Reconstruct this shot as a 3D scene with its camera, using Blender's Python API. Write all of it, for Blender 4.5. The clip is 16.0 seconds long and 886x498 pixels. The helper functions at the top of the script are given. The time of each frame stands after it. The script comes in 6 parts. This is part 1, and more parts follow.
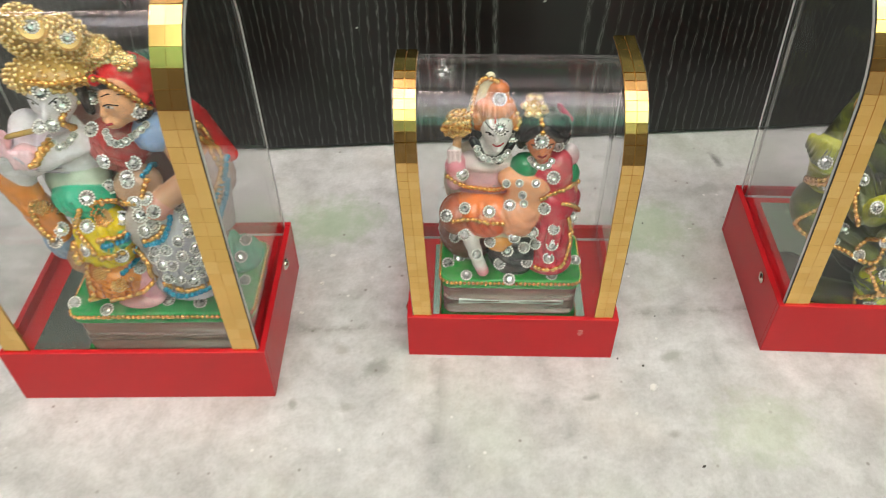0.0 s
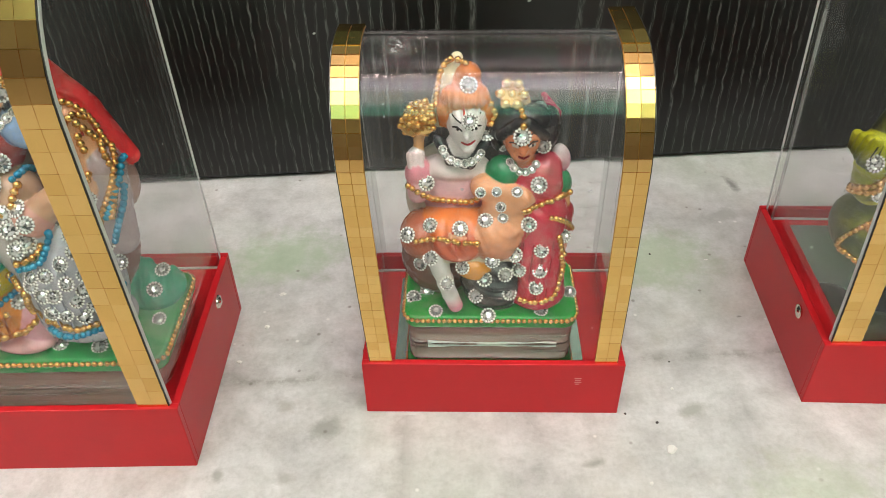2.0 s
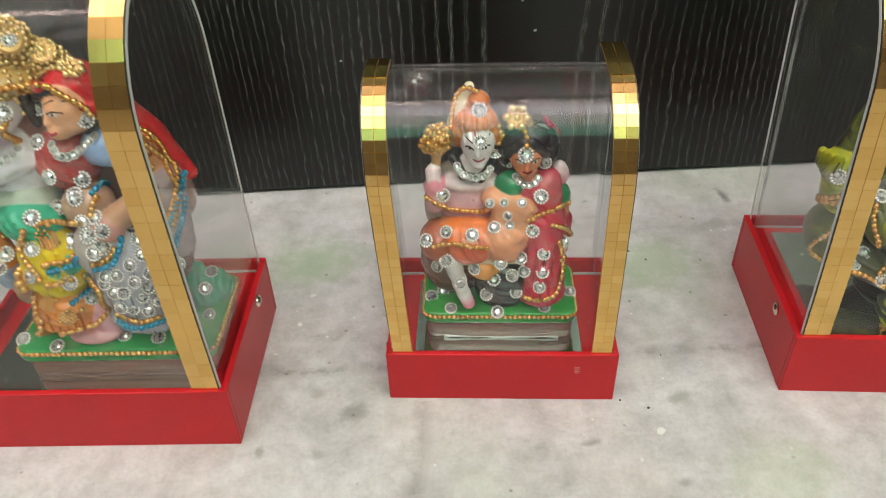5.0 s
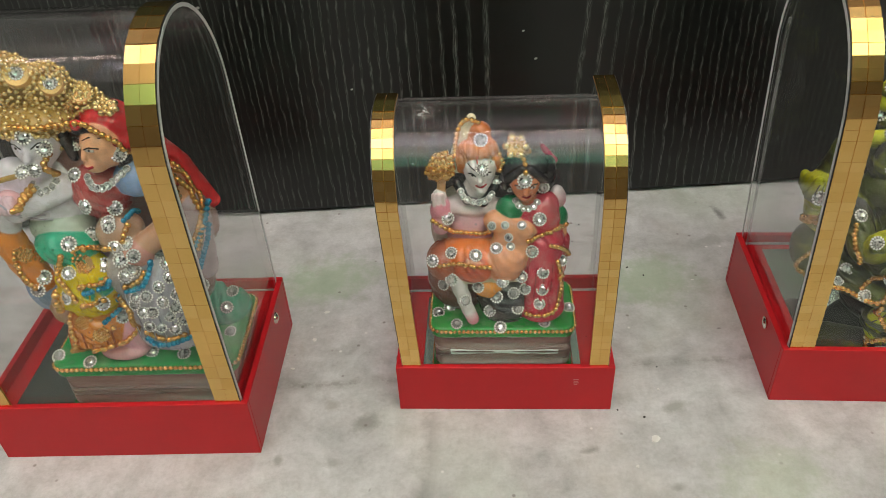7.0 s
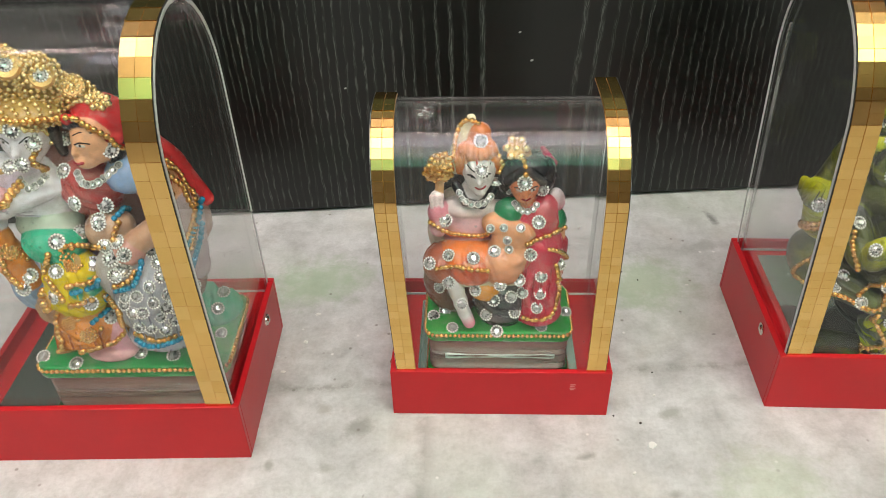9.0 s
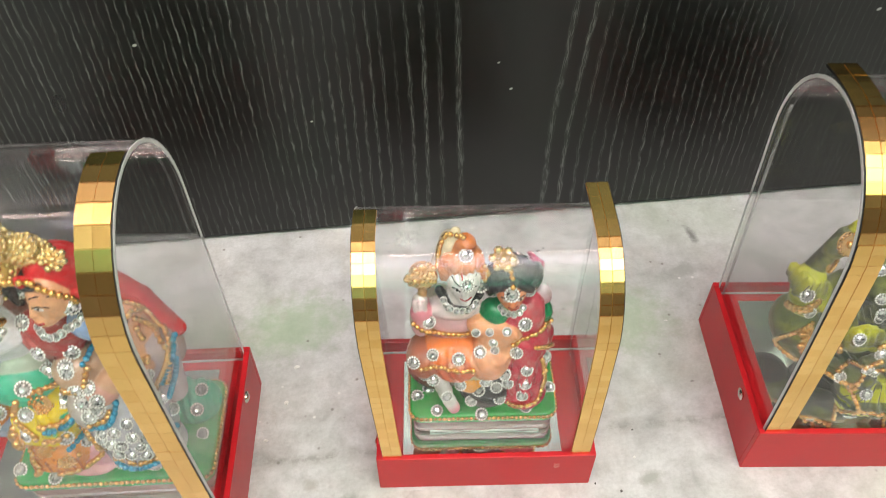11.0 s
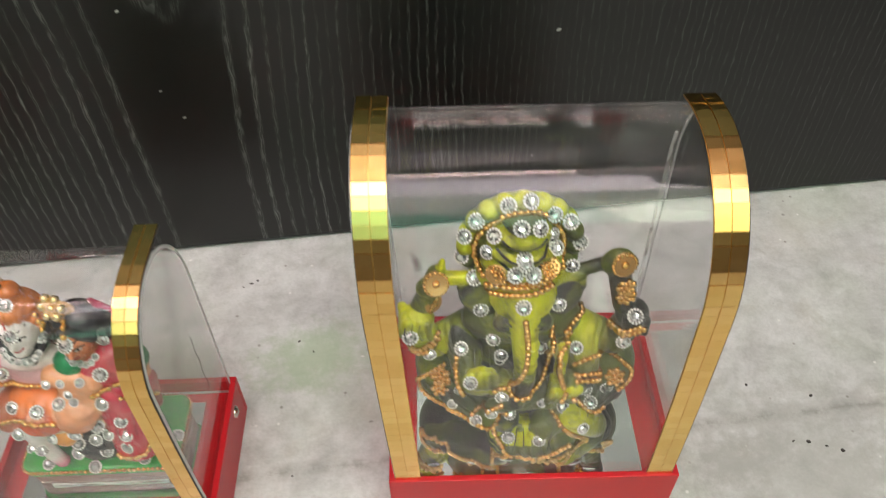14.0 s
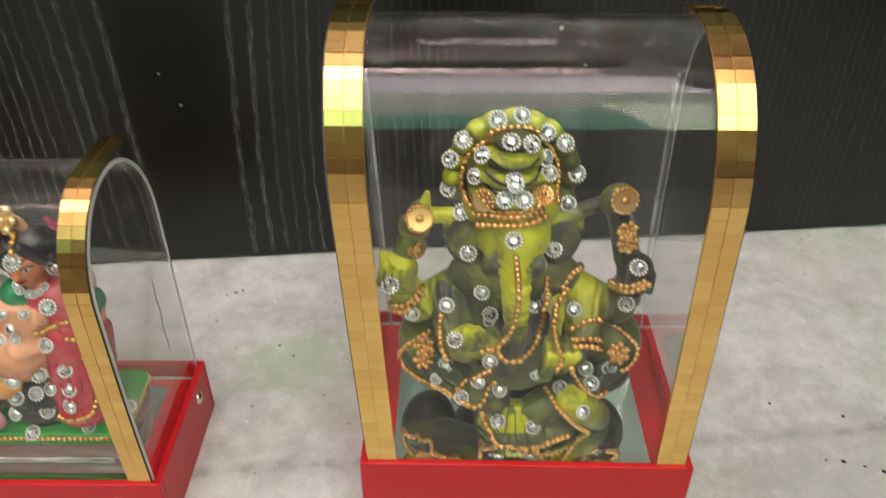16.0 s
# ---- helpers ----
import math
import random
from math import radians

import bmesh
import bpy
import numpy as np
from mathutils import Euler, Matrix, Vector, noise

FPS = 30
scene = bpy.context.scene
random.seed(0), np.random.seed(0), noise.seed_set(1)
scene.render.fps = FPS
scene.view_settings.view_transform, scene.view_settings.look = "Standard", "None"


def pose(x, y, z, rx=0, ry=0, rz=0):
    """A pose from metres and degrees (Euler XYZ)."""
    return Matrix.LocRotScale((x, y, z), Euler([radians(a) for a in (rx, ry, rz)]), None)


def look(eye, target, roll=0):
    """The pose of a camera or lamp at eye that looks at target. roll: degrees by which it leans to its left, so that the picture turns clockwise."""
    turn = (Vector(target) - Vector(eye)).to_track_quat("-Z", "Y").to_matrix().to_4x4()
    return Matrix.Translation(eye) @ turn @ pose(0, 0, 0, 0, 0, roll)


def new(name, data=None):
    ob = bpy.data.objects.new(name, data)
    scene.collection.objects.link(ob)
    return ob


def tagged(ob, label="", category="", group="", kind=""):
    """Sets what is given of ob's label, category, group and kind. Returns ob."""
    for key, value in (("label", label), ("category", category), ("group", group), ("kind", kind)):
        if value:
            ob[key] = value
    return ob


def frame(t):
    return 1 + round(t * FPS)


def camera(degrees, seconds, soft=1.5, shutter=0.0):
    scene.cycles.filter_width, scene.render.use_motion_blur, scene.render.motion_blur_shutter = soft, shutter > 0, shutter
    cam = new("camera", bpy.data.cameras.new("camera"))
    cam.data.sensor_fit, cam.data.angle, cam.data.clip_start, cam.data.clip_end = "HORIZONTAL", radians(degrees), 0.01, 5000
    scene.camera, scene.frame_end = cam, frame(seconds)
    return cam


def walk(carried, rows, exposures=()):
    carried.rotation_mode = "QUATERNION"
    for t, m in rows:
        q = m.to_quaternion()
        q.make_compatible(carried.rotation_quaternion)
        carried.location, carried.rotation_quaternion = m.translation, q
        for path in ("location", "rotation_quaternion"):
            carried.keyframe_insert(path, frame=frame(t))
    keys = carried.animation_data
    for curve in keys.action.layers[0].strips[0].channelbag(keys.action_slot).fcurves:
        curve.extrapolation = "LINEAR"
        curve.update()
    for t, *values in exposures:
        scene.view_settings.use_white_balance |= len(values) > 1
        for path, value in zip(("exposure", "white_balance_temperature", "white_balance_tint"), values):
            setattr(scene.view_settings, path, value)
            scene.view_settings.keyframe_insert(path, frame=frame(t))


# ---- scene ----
# ---- camera ----
cam = camera(59.4, 16.0, soft=0.6, shutter=0.5)
PATH = [
    (0, (-0.0065, -0.0105, 0.2217), (0.0221, 0.7085, -0.4723), -0.5),
    (0.5, (-0.0012, -0.0059, 0.2060), (0.0398, 0.7526, -0.4440), 0.1),
    (1, (-0.0018, 0.0056, 0.1946), (0.0382, 0.7731, -0.4450), 0.5),
    (1.5, (0.0029, 0.0136, 0.1833), (0.0404, 0.7796, -0.4582), 0.1),
    (2, (0.0056, 0.0179, 0.1792), (0.0341, 0.7939, -0.4507), -1.2),
    (2.5, (0.0078, 0.0180, 0.1801), (0.0304, 0.7924, -0.4524), -1.6),
    (3, (0.0102, 0.0196, 0.1809), (0.0292, 0.7971, -0.4471), -2.2),
    (3.5, (0.0069, 0.0166, 0.1816), (0.0319, 0.7936, -0.4469), -1.6),
    (4, (0.0085, 0.0161, 0.1823), (0.0295, 0.7945, -0.4446), -2.2),
    (4.5, (0.0052, 0.0066, 0.1865), (0.0321, 0.7851, -0.4405), -1.5),
    (5, (0.0047, -0.0064, 0.1953), (0.0153, 0.7811, -0.4212), -2.1),
    (5.2, (0.0070, -0.0090, 0.1973), (0.0086, 0.7864, -0.4087), -2.8),
    (7.5, (0.0063, -0.0176, 0.2078), (0.0027, 0.7793, -0.3962), -3.2),
    (8, (0.0053, -0.0136, 0.2051), (0.0088, 0.7834, -0.3989), -3.0),
    (8.5, (0.0053, -0.0140, 0.2049), (0.0098, 0.7835, -0.3982), -2.9),
    (8.7, (0.0037, -0.0153, 0.2034), (0.0148, 0.7837, -0.3980), -2.1),
    (10.8, (-0.0026, 0.0356, 0.2497), (0.0519, 0.7291, -0.4688), -0.8),
    (11, (-0.0008, 0.0441, 0.2551), (0.0602, 0.7126, -0.4863), -0.3),
    (11.5, (0.0016, 0.0496, 0.2716), (0.0461, 0.7071, -0.4805), -2.3),
    (12, (0.0045, 0.0517, 0.2752), (0.0615, 0.7263, -0.4607), -1.2),
    (12.5, (0.0383, 0.0615, 0.2848), (0.1353, 0.7205, -0.4606), 2.6),
    (13, (0.0772, 0.0617, 0.2883), (0.1667, 0.7147, -0.4637), 1.4),
    (13.5, (0.1039, 0.0563, 0.2800), (0.1854, 0.7193, -0.4640), 0.1),
    (14, (0.1205, 0.0480, 0.2506), (0.1910, 0.7241, -0.4829), -0.7),
    (14.5, (0.1285, 0.0387, 0.2352), (0.1965, 0.7407, -0.4738), -1.2),
    (15, (0.1302, 0.0325, 0.2192), (0.1897, 0.7495, -0.4754), -0.5),
    (15.5, (0.1326, 0.0266, 0.2002), (0.2007, 0.7766, -0.4578), 0.6),
    (16, (0.1270, 0.0203, 0.1943), (0.1854, 0.8338, -0.3846), 0.1),
]
EXPOSURES = [(0, 1.73, 6500, 14), (3, 1.78, 6500, 14), (4, 1.61, 6500, 14), (5, 1.58, 6500, 14), (7.5, 1.18, 6600, 14), (8, 1.20, 6600, 14), (8.5, 1.53, 6500, 14),
             (11, 1.93, 6450, 15), (12.5, 2.33, 6200, 13), (13, 2.19, 6300, 14), (13.5, 1.97, 6350, 14), (14, 1.66, 6550, 17), (16, 1.63, 6650, 18)]
walk(cam, [(t, look(eye, target, roll)) for t, eye, target, roll in PATH], EXPOSURES)

# ---- light ----
world = bpy.data.worlds.new("world")
scene.world = world
world.use_nodes = True
sky = world.node_tree.nodes.new("ShaderNodeTexSky")
sky.sky_type, sky.sun_disc, sky.sun_elevation, sky.sun_rotation = "NISHITA", False, radians(58), radians(150)
world.node_tree.nodes["Background"].inputs["Strength"].default_value = 0.12
world.node_tree.links.new(sky.outputs["Color"], world.node_tree.nodes["Background"].inputs["Color"])


def area_lamp(name, where, target, sx, sy, watts, colour):
    data = bpy.data.lights.new(name, "AREA")
    data.shape, data.size, data.size_y, data.energy, data.color = "RECTANGLE", sx, sy, watts, colour
    ob = new(name, data)
    ob.matrix_world = look(where, target)
    return ob


X0, X1, Y0, Z1 = -1.5, 0.97, -0.8, 3.1
# fill lamp added in the open front, the tube light high on the panelled wall, and a hazy sun
area_lamp("front_daylight", (-0.30, Y0 + 0.03, 2.0), (0.02, 0.18, 0.05), 1.6, 2.0, 4.0, (1.0, 0.88, 0.84))
area_lamp("tube_light_glow", (-0.25, 0.04, 2.06), (-0.25, 0.04, 0.0), 2.3, 0.06, 3.6, (1.0, 0.72, 0.66))
sun = new("sun", bpy.data.lights.new("sun", "SUN"))
sun.data.energy, sun.data.angle, sun.data.color = 3.6, radians(130), (1.0, 0.87, 0.81)
sun.matrix_world = look((0.265, -0.459, 0.848), (0, 0, 0))

# ---- materials ----
MATS = {}


def material(name, colour=(0.5, 0.5, 0.5), rough=0.5, metal=0.0, coat=0.0, spec=0.5):
    m = bpy.data.materials.new(name)
    m.use_nodes = True
    b = m.node_tree.nodes["Principled BSDF"]
    b.inputs["Base Color"].default_value = (*colour, 1)
    b.inputs["Roughness"].default_value, b.inputs["Metallic"].default_value = rough, metal
    b.inputs["Coat Weight"].default_value, b.inputs["Specular IOR Level"].default_value = coat, spec
    MATS[name] = m
    return m


def node(m, kind, links=None, **values):
    """One node of m's tree; links: input -> output socket; other names: properties or input values."""
    n = m.node_tree.nodes.new("ShaderNode" + kind)
    for key, value in values.items():
        if key in n.bl_rna.properties:
            set_property(n, key, value)
        else:
            n.inputs[key.replace("_", " ")].default_value = value
    for key, out in (links or {}).items():
        m.node_tree.links.new(out, n.inputs[key])
    return n


def set_property(n, key, value):
    if key == "operation":
        n.operation = value
    elif key == "blend_type":
        n.blend_type = value
    elif key == "data_type":
        n.data_type = value
    elif key == "feature":
        n.feature = value
    elif key == "wave_type":
        n.wave_type = value
    elif key == "bands_direction":
        n.bands_direction = value
    elif key == "attribute_name":
        n.attribute_name = value
    elif key == "noise_dimensions":
        n.noise_dimensions = value
    elif key == "vector_type":
        n.vector_type = value


def bsdf(m):
    return m.node_tree.nodes["Principled BSDF"]


def wire(m, out, socket):
    m.node_tree.links.new(out, bsdf(m).inputs[socket])


def coords(m, sx=1, sy=1, sz=1):
    c = node(m, "TexCoord")
    p = node(m, "Mapping", {"Vector": c.outputs["Object"]})
    p.inputs["Scale"].default_value = (sx, sy, sz)
    return p.outputs["Vector"]


def ramp(m, fac, *stops):
    r = node(m, "ValToRGB", {"Fac": fac})
    e = r.color_ramp.elements
    while len(e) < len(stops):
        e.new(0.5)
    for i, (pos, col) in enumerate(stops):
        e[i].position = pos
        e[i].color = (*col, 1) if len(col) == 3 else col
    return r.outputs["Color"]


def mix(m, fac, a, b, blend="MIX"):
    n = node(m, "Mix", data_type="RGBA", blend_type=blend)
    tree = m.node_tree
    for i, v in ((0, fac), (6, a), (7, b)):
        if isinstance(v, (int, float)):
            n.inputs[i].default_value = v
        elif isinstance(v, tuple):
            n.inputs[i].default_value = (*v, 1)
        else:
            tree.links.new(v, n.inputs[i])
    return n.outputs[2]


def bump(m, height, strength=0.3, distance=0.0005):
    b = node(m, "Bump", {"Height": height}, Strength=strength, Distance=distance)
    wire(m, b.outputs["Normal"], "Normal")


def spot(m, v, x, y, rx, ry, turn=0.0, wobble=None):
    """A soft mask round the place (x, y) of the slab."""
    p = node(m, "Mapping", {"Vector": v})
    p.vector_type = "TEXTURE"
    p.inputs["Location"].default_value, p.inputs["Rotation"].default_value, p.inputs["Scale"].default_value = (x, y, 0), (0, 0, radians(turn)), (rx, ry, 1)
    d = node(m, "VectorMath", {0: p.outputs["Vector"]}, operation="LENGTH").outputs["Value"]
    return maths(m, "ADD", d, maths(m, "MULTIPLY", maths(m, "SUBTRACT", wobble, 0.5), 1.6)) if wobble else d


def make_marble():
    m = material("pale_marble", rough=0.32, spec=0.45)
    v = coords(m)
    big = node(m, "TexNoise", {"Vector": v}, Scale=11.0, Detail=3.0, Roughness=0.5).outputs["Fac"]
    cloud = node(m, "TexNoise", {"Vector": v}, Scale=46.0, Detail=7.0, Roughness=0.6, Distortion=0.5).outputs["Fac"]
    mott = node(m, "TexNoise", {"Vector": v}, Scale=150.0, Detail=5.0, Roughness=0.65).outputs["Fac"]
    grain = node(m, "TexNoise", {"Vector": v}, Scale=700.0, Detail=3.0, Roughness=0.7).outputs["Fac"]
    base = ramp(m, cloud, (0.30, (0.455, 0.46, 0.46)), (0.48, (0.575, 0.58, 0.58)), (0.66, (0.675, 0.68, 0.685)))
    base = mix(m, 0.55, base, ramp(m, mott, (0.34, (0.74, 0.74, 0.73)), (0.56, (1, 1, 1)), (0.72, (1.10, 1.10, 1.10))), "MULTIPLY")
    base = mix(m, 0.34, base, ramp(m, grain, (0.3, (0.70, 0.70, 0.69)), (0.6, (1.06, 1.06, 1.06))), "MULTIPLY")
    warm = node(m, "TexNoise", {"Vector": v}, Scale=24.0, Detail=4.0).outputs["Fac"]
    base = mix(m, ramp(m, warm, (0.55, (0, 0, 0)), (0.75, (0.30, 0.30, 0.30))), base, (0.52, 0.45, 0.38))
    base = mix(m, ramp(m, big, (0.50, (0, 0, 0)), (0.72, (0.42, 0.42, 0.42))), base, (0.40, 0.50, 0.36))
    # green clouding, grey blotches, and shade painted grey at the right
    clouds_and_shade = ((0.088, 0.228, 0.026, 0.02, (0.38, 0.5, 0.33), 0.62),
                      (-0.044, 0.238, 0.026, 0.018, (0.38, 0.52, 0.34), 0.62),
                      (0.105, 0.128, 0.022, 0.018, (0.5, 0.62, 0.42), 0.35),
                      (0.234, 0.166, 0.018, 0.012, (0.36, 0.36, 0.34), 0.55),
                      # shade right of the tall case, painted as a wide grey patch
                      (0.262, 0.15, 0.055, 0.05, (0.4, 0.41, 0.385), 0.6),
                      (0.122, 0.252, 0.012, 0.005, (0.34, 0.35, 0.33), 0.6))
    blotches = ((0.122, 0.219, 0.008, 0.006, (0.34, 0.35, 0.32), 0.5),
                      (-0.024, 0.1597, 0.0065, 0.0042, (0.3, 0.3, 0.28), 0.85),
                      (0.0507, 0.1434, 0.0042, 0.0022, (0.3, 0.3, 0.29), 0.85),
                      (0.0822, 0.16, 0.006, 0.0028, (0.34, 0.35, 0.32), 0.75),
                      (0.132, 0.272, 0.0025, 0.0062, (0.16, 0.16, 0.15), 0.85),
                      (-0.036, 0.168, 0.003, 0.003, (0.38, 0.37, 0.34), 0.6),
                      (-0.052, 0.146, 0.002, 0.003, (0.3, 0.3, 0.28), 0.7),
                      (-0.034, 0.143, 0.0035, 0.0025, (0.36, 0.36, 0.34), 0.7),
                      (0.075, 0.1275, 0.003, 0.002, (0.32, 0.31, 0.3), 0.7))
    for x, y, rx, ry, col, k in clouds_and_shade + blotches:
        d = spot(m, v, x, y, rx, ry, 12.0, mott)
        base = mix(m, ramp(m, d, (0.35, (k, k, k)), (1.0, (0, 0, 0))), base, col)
    # brown smudges, fine dark and bright specks
    dirt = node(m, "TexNoise", {"Vector": v}, Scale=33.0, Detail=6.0, Roughness=0.72, Distortion=0.4).outputs["Fac"]
    base = mix(m, ramp(m, dirt, (0.58, (0, 0, 0)), (0.74, (0.42, 0.42, 0.42))), base, (0.34, 0.29, 0.24))
    fine = node(m, "TexVoronoi", {"Vector": v}, Scale=210.0, Randomness=1.0)
    chance = node(m, "SeparateXYZ", {"Vector": fine.outputs["Color"]})
    dots = ramp(m, fine.outputs["Distance"], (0.07, (1, 1, 1)), (0.17, (0, 0, 0)))
    base = mix(m, mix(m, 1.0, dots, ramp(m, chance.outputs["X"], (0.90, (0, 0, 0)), (0.93, (0.65, 0.65, 0.65))), "MULTIPLY"), base, (0.17, 0.15, 0.13))
    base = mix(m, mix(m, 1.0, dots, ramp(m, chance.outputs["Y"], (0.93, (0, 0, 0)), (0.95, (0.8, 0.8, 0.8))), "MULTIPLY"), base, (0.82, 0.82, 0.80))
    # pits
    pits = node(m, "TexVoronoi", {"Vector": v}, Scale=95.0, Randomness=1.0).outputs["Distance"]
    pick = node(m, "TexNoise", {"Vector": v}, Scale=61.0, Detail=1.0).outputs["Fac"]
    pit = mix(m, ramp(m, pick, (0.64, (0, 0, 0)), (0.66, (1, 1, 1))), (0, 0, 0), ramp(m, pits, (0.05, (0.8, 0.8, 0.8)), (0.12, (0, 0, 0))))
    base = mix(m, pit, base, (0.14, 0.13, 0.12))
    # the slabs' joint and hairline cracks
    sep = node(m, "SeparateXYZ", {"Vector": v})
    wav = maths(m, "MULTIPLY", maths(m, "SUBTRACT", cloud, 0.5), 0.004)
    joint = maths(m, "ABSOLUTE", maths(m, "SUBTRACT", maths(m, "ADD", sep.outputs["Y"], wav), maths(m, "ADD", maths(m, "MULTIPLY", sep.outputs["X"], 0.011), 0.1792)))
    gaps = ramp(m, mott, (0.44, (0.12, 0.12, 0.12)), (0.58, (0.8, 0.8, 0.8)))
    base = mix(m, mix(m, 1.0, ramp(m, joint, (0.0001, (0.8, 0.8, 0.8)), (0.00042, (0, 0, 0))), gaps, "MULTIPLY"), base, (0.20, 0.19, 0.17))
    for x0, lean, lo, hi in ((-0.0022, 0.09, 0.128, 0.163), (0.030, -0.21, 0.222, 0.290)):
        line = maths(m, "ABSOLUTE", maths(m, "SUBTRACT", maths(m, "SUBTRACT", sep.outputs["X"], x0), maths(m, "ADD", maths(m, "MULTIPLY", maths(m, "SUBTRACT", sep.outputs["Y"], (lo + hi) / 2), lean), maths(m, "MULTIPLY", maths(m, "SUBTRACT", mott, 0.5), 0.006))))
        inside = maths(m, "MULTIPLY", maths(m, "GREATER_THAN", sep.outputs["Y"], lo), maths(m, "LESS_THAN", sep.outputs["Y"], hi))
        crack = maths(m, "MULTIPLY", ramp(m, line, (0.00004, (0.3, 0.3, 0.3)), (0.0002, (0, 0, 0))), inside)
        base = mix(m, crack, base, (0.16, 0.15, 0.14))
    wire(m, base, "Base Color")
    wire(m, ramp(m, cloud, (0.3, (0.45, 0.45, 0.45)), (0.7, (0.28, 0.28, 0.28))), "Roughness")
    bump(m, grain, 0.12, 0.0003)


def maths(m, op, a, b=None):
    n = node(m, "Math", operation=op)
    for i, v in enumerate((a, b)):
        if v is None:
            continue
        if isinstance(v, (int, float)):
            n.inputs[i].default_value = v
        else:
            m.node_tree.links.new(v, n.inputs[i])
    return n.outputs[0]


def make_laminate():
    m = material("black_wood_laminate", rough=0.3, spec=0.5)
    v = coords(m)
    sep = node(m, "SeparateXYZ", {"Vector": v})
    x, z = sep.outputs["X"], sep.outputs["Z"]
    # grain lines that part round a bare heart at x = 0.049, wide apart near it and closer further out
    dx = maths(m, "SUBTRACT", x, 0.049)
    away = maths(m, "SQRT", maths(m, "ADD", maths(m, "MULTIPLY", dx, dx), 0.000006))
    rise = maths(m, "POWER", maths(m, "MULTIPLY", z, 11.0), 2.0)
    lean = maths(m, "MULTIPLY", maths(m, "MULTIPLY", rise, 0.0045), maths(m, "EXPONENT", maths(m, "MULTIPLY", away, -22.0)))
    wob = node(m, "TexNoise", {"Vector": coords(m, 1, 1, 0.35)}, Scale=16.0, Detail=2.0, Roughness=0.45).outputs["Fac"]
    jag = node(m, "TexNoise", {"Vector": coords(m, 1, 1, 0.6)}, Scale=170.0, Detail=2.0, Roughness=0.6).outputs["Fac"]
    off = maths(m, "SUBTRACT", maths(m, "SUBTRACT", away, lean), 0.014)
    off = maths(m, "ADD", off, maths(m, "MULTIPLY", maths(m, "SUBTRACT", wob, 0.5), 0.010))
    off = maths(m, "ADD", off, maths(m, "MULTIPLY", maths(m, "SUBTRACT", jag, 0.5), 0.0022))
    grown = maths(m, "ADD", maths(m, "MULTIPLY", maths(m, "EXPONENT", maths(m, "MULTIPLY", off, 40.0)), 0.316), 0.684)
    count = maths(m, "MULTIPLY", maths(m, "LOGARITHM", grown, 2.718), 8.33)
    side = maths(m, "MULTIPLY", maths(m, "GREATER_THAN", dx, 0.0), 57.0)
    index = maths(m, "ADD", maths(m, "FLOOR", count), side)
    near = maths(m, "ABSOLUTE", maths(m, "SUBTRACT", maths(m, "FRACT", count), 0.5))
    each = node(m, "TexWhiteNoise", {"W": index}, noise_dimensions="1D").outputs["Value"]
    rail = mix(m, 1.0, ramp(m, near, (0.04, (1, 1, 1)), (0.20, (0.0, 0.0, 0.0))), ramp(m, each, (0.0, (0.30, 0.30, 0.30)), (1.0, (1, 1, 1))), "MULTIPLY")
    rail = mix(m, 1.0, rail, ramp(m, off, (0.0, (0, 0, 0)), (0.002, (1, 1, 1))), "MULTIPLY")
    # the tip of the next ring, high over the heart
    vx = maths(m, "ABSOLUTE", maths(m, "SUBTRACT", x, 0.053))
    tip = maths(m, "ABSOLUTE", maths(m, "SUBTRACT", maths(m, "ADD", vx, maths(m, "MULTIPLY", jag, 0.010)), maths(m, "MULTIPLY", maths(m, "SUBTRACT", z, 0.103), 0.66)))
    tip = mix(m, 1.0, ramp(m, tip, (0.0006, (0.65, 0.65, 0.65)), (0.0040, (0, 0, 0))), ramp(m, z, (0.110, (0, 0, 0)), (0.116, (1, 1, 1))), "MULTIPLY")
    rail = mix(m, 1.0, rail, tip, "LIGHTEN")
    thin = node(m, "CombineXYZ", {"X": off, "Z": maths(m, "MULTIPLY", z, 0.065)}).outputs["Vector"]
    dash = node(m, "TexNoise", {"Vector": thin}, Scale=2300.0, Detail=1.0, Roughness=0.5).outputs["Fac"]
    patch = node(m, "TexNoise", {"Vector": v}, Scale=14.0, Detail=2.0).outputs["Fac"]
    hairs = ramp(m, dash, (0.47, (0.0, 0.0, 0.0)), (0.57, (1, 1, 1)))
    streak = mix(m, 1.0, rail, mix(m, 1.0, hairs, (0.20, 0.20, 0.20), "LIGHTEN"), "MULTIPLY")
    streak = mix(m, 1.0, streak, ramp(m, patch, (0.32, (0.4, 0.4, 0.4)), (0.60, (1, 1, 1))), "MULTIPLY")
    streak = mix(m, 1.0, streak, ramp(m, x, (0.09, (1, 1, 1)), (0.17, (0.35, 0.35, 0.35))), "MULTIPLY")
    cloud = node(m, "TexNoise", {"Vector": v}, Scale=9.0, Detail=3.0).outputs["Fac"]
    ground = ramp(m, cloud, (0.3, (0.005, 0.005, 0.0047)), (0.7, (0.009, 0.0094, 0.0084)))
    base = mix(m, streak, ground, (0.15, 0.16, 0.15))
    # flecks of lint
    flat = node(m, "CombineXYZ", {"X": x, "Y": z}).outputs["Vector"]
    for fx, fz, r in ((-0.087, 0.101, 0.0007), (0.049, 0.071, 0.0006), (0.190, 0.096, 0.0008), (0.038, 0.116, 0.0006), (0.0435, 0.0835, 0.0005), (-0.030, 0.062, 0.0005)):
        d = spot(m, flat, fx, fz, r * 1.5, r, 20.0)
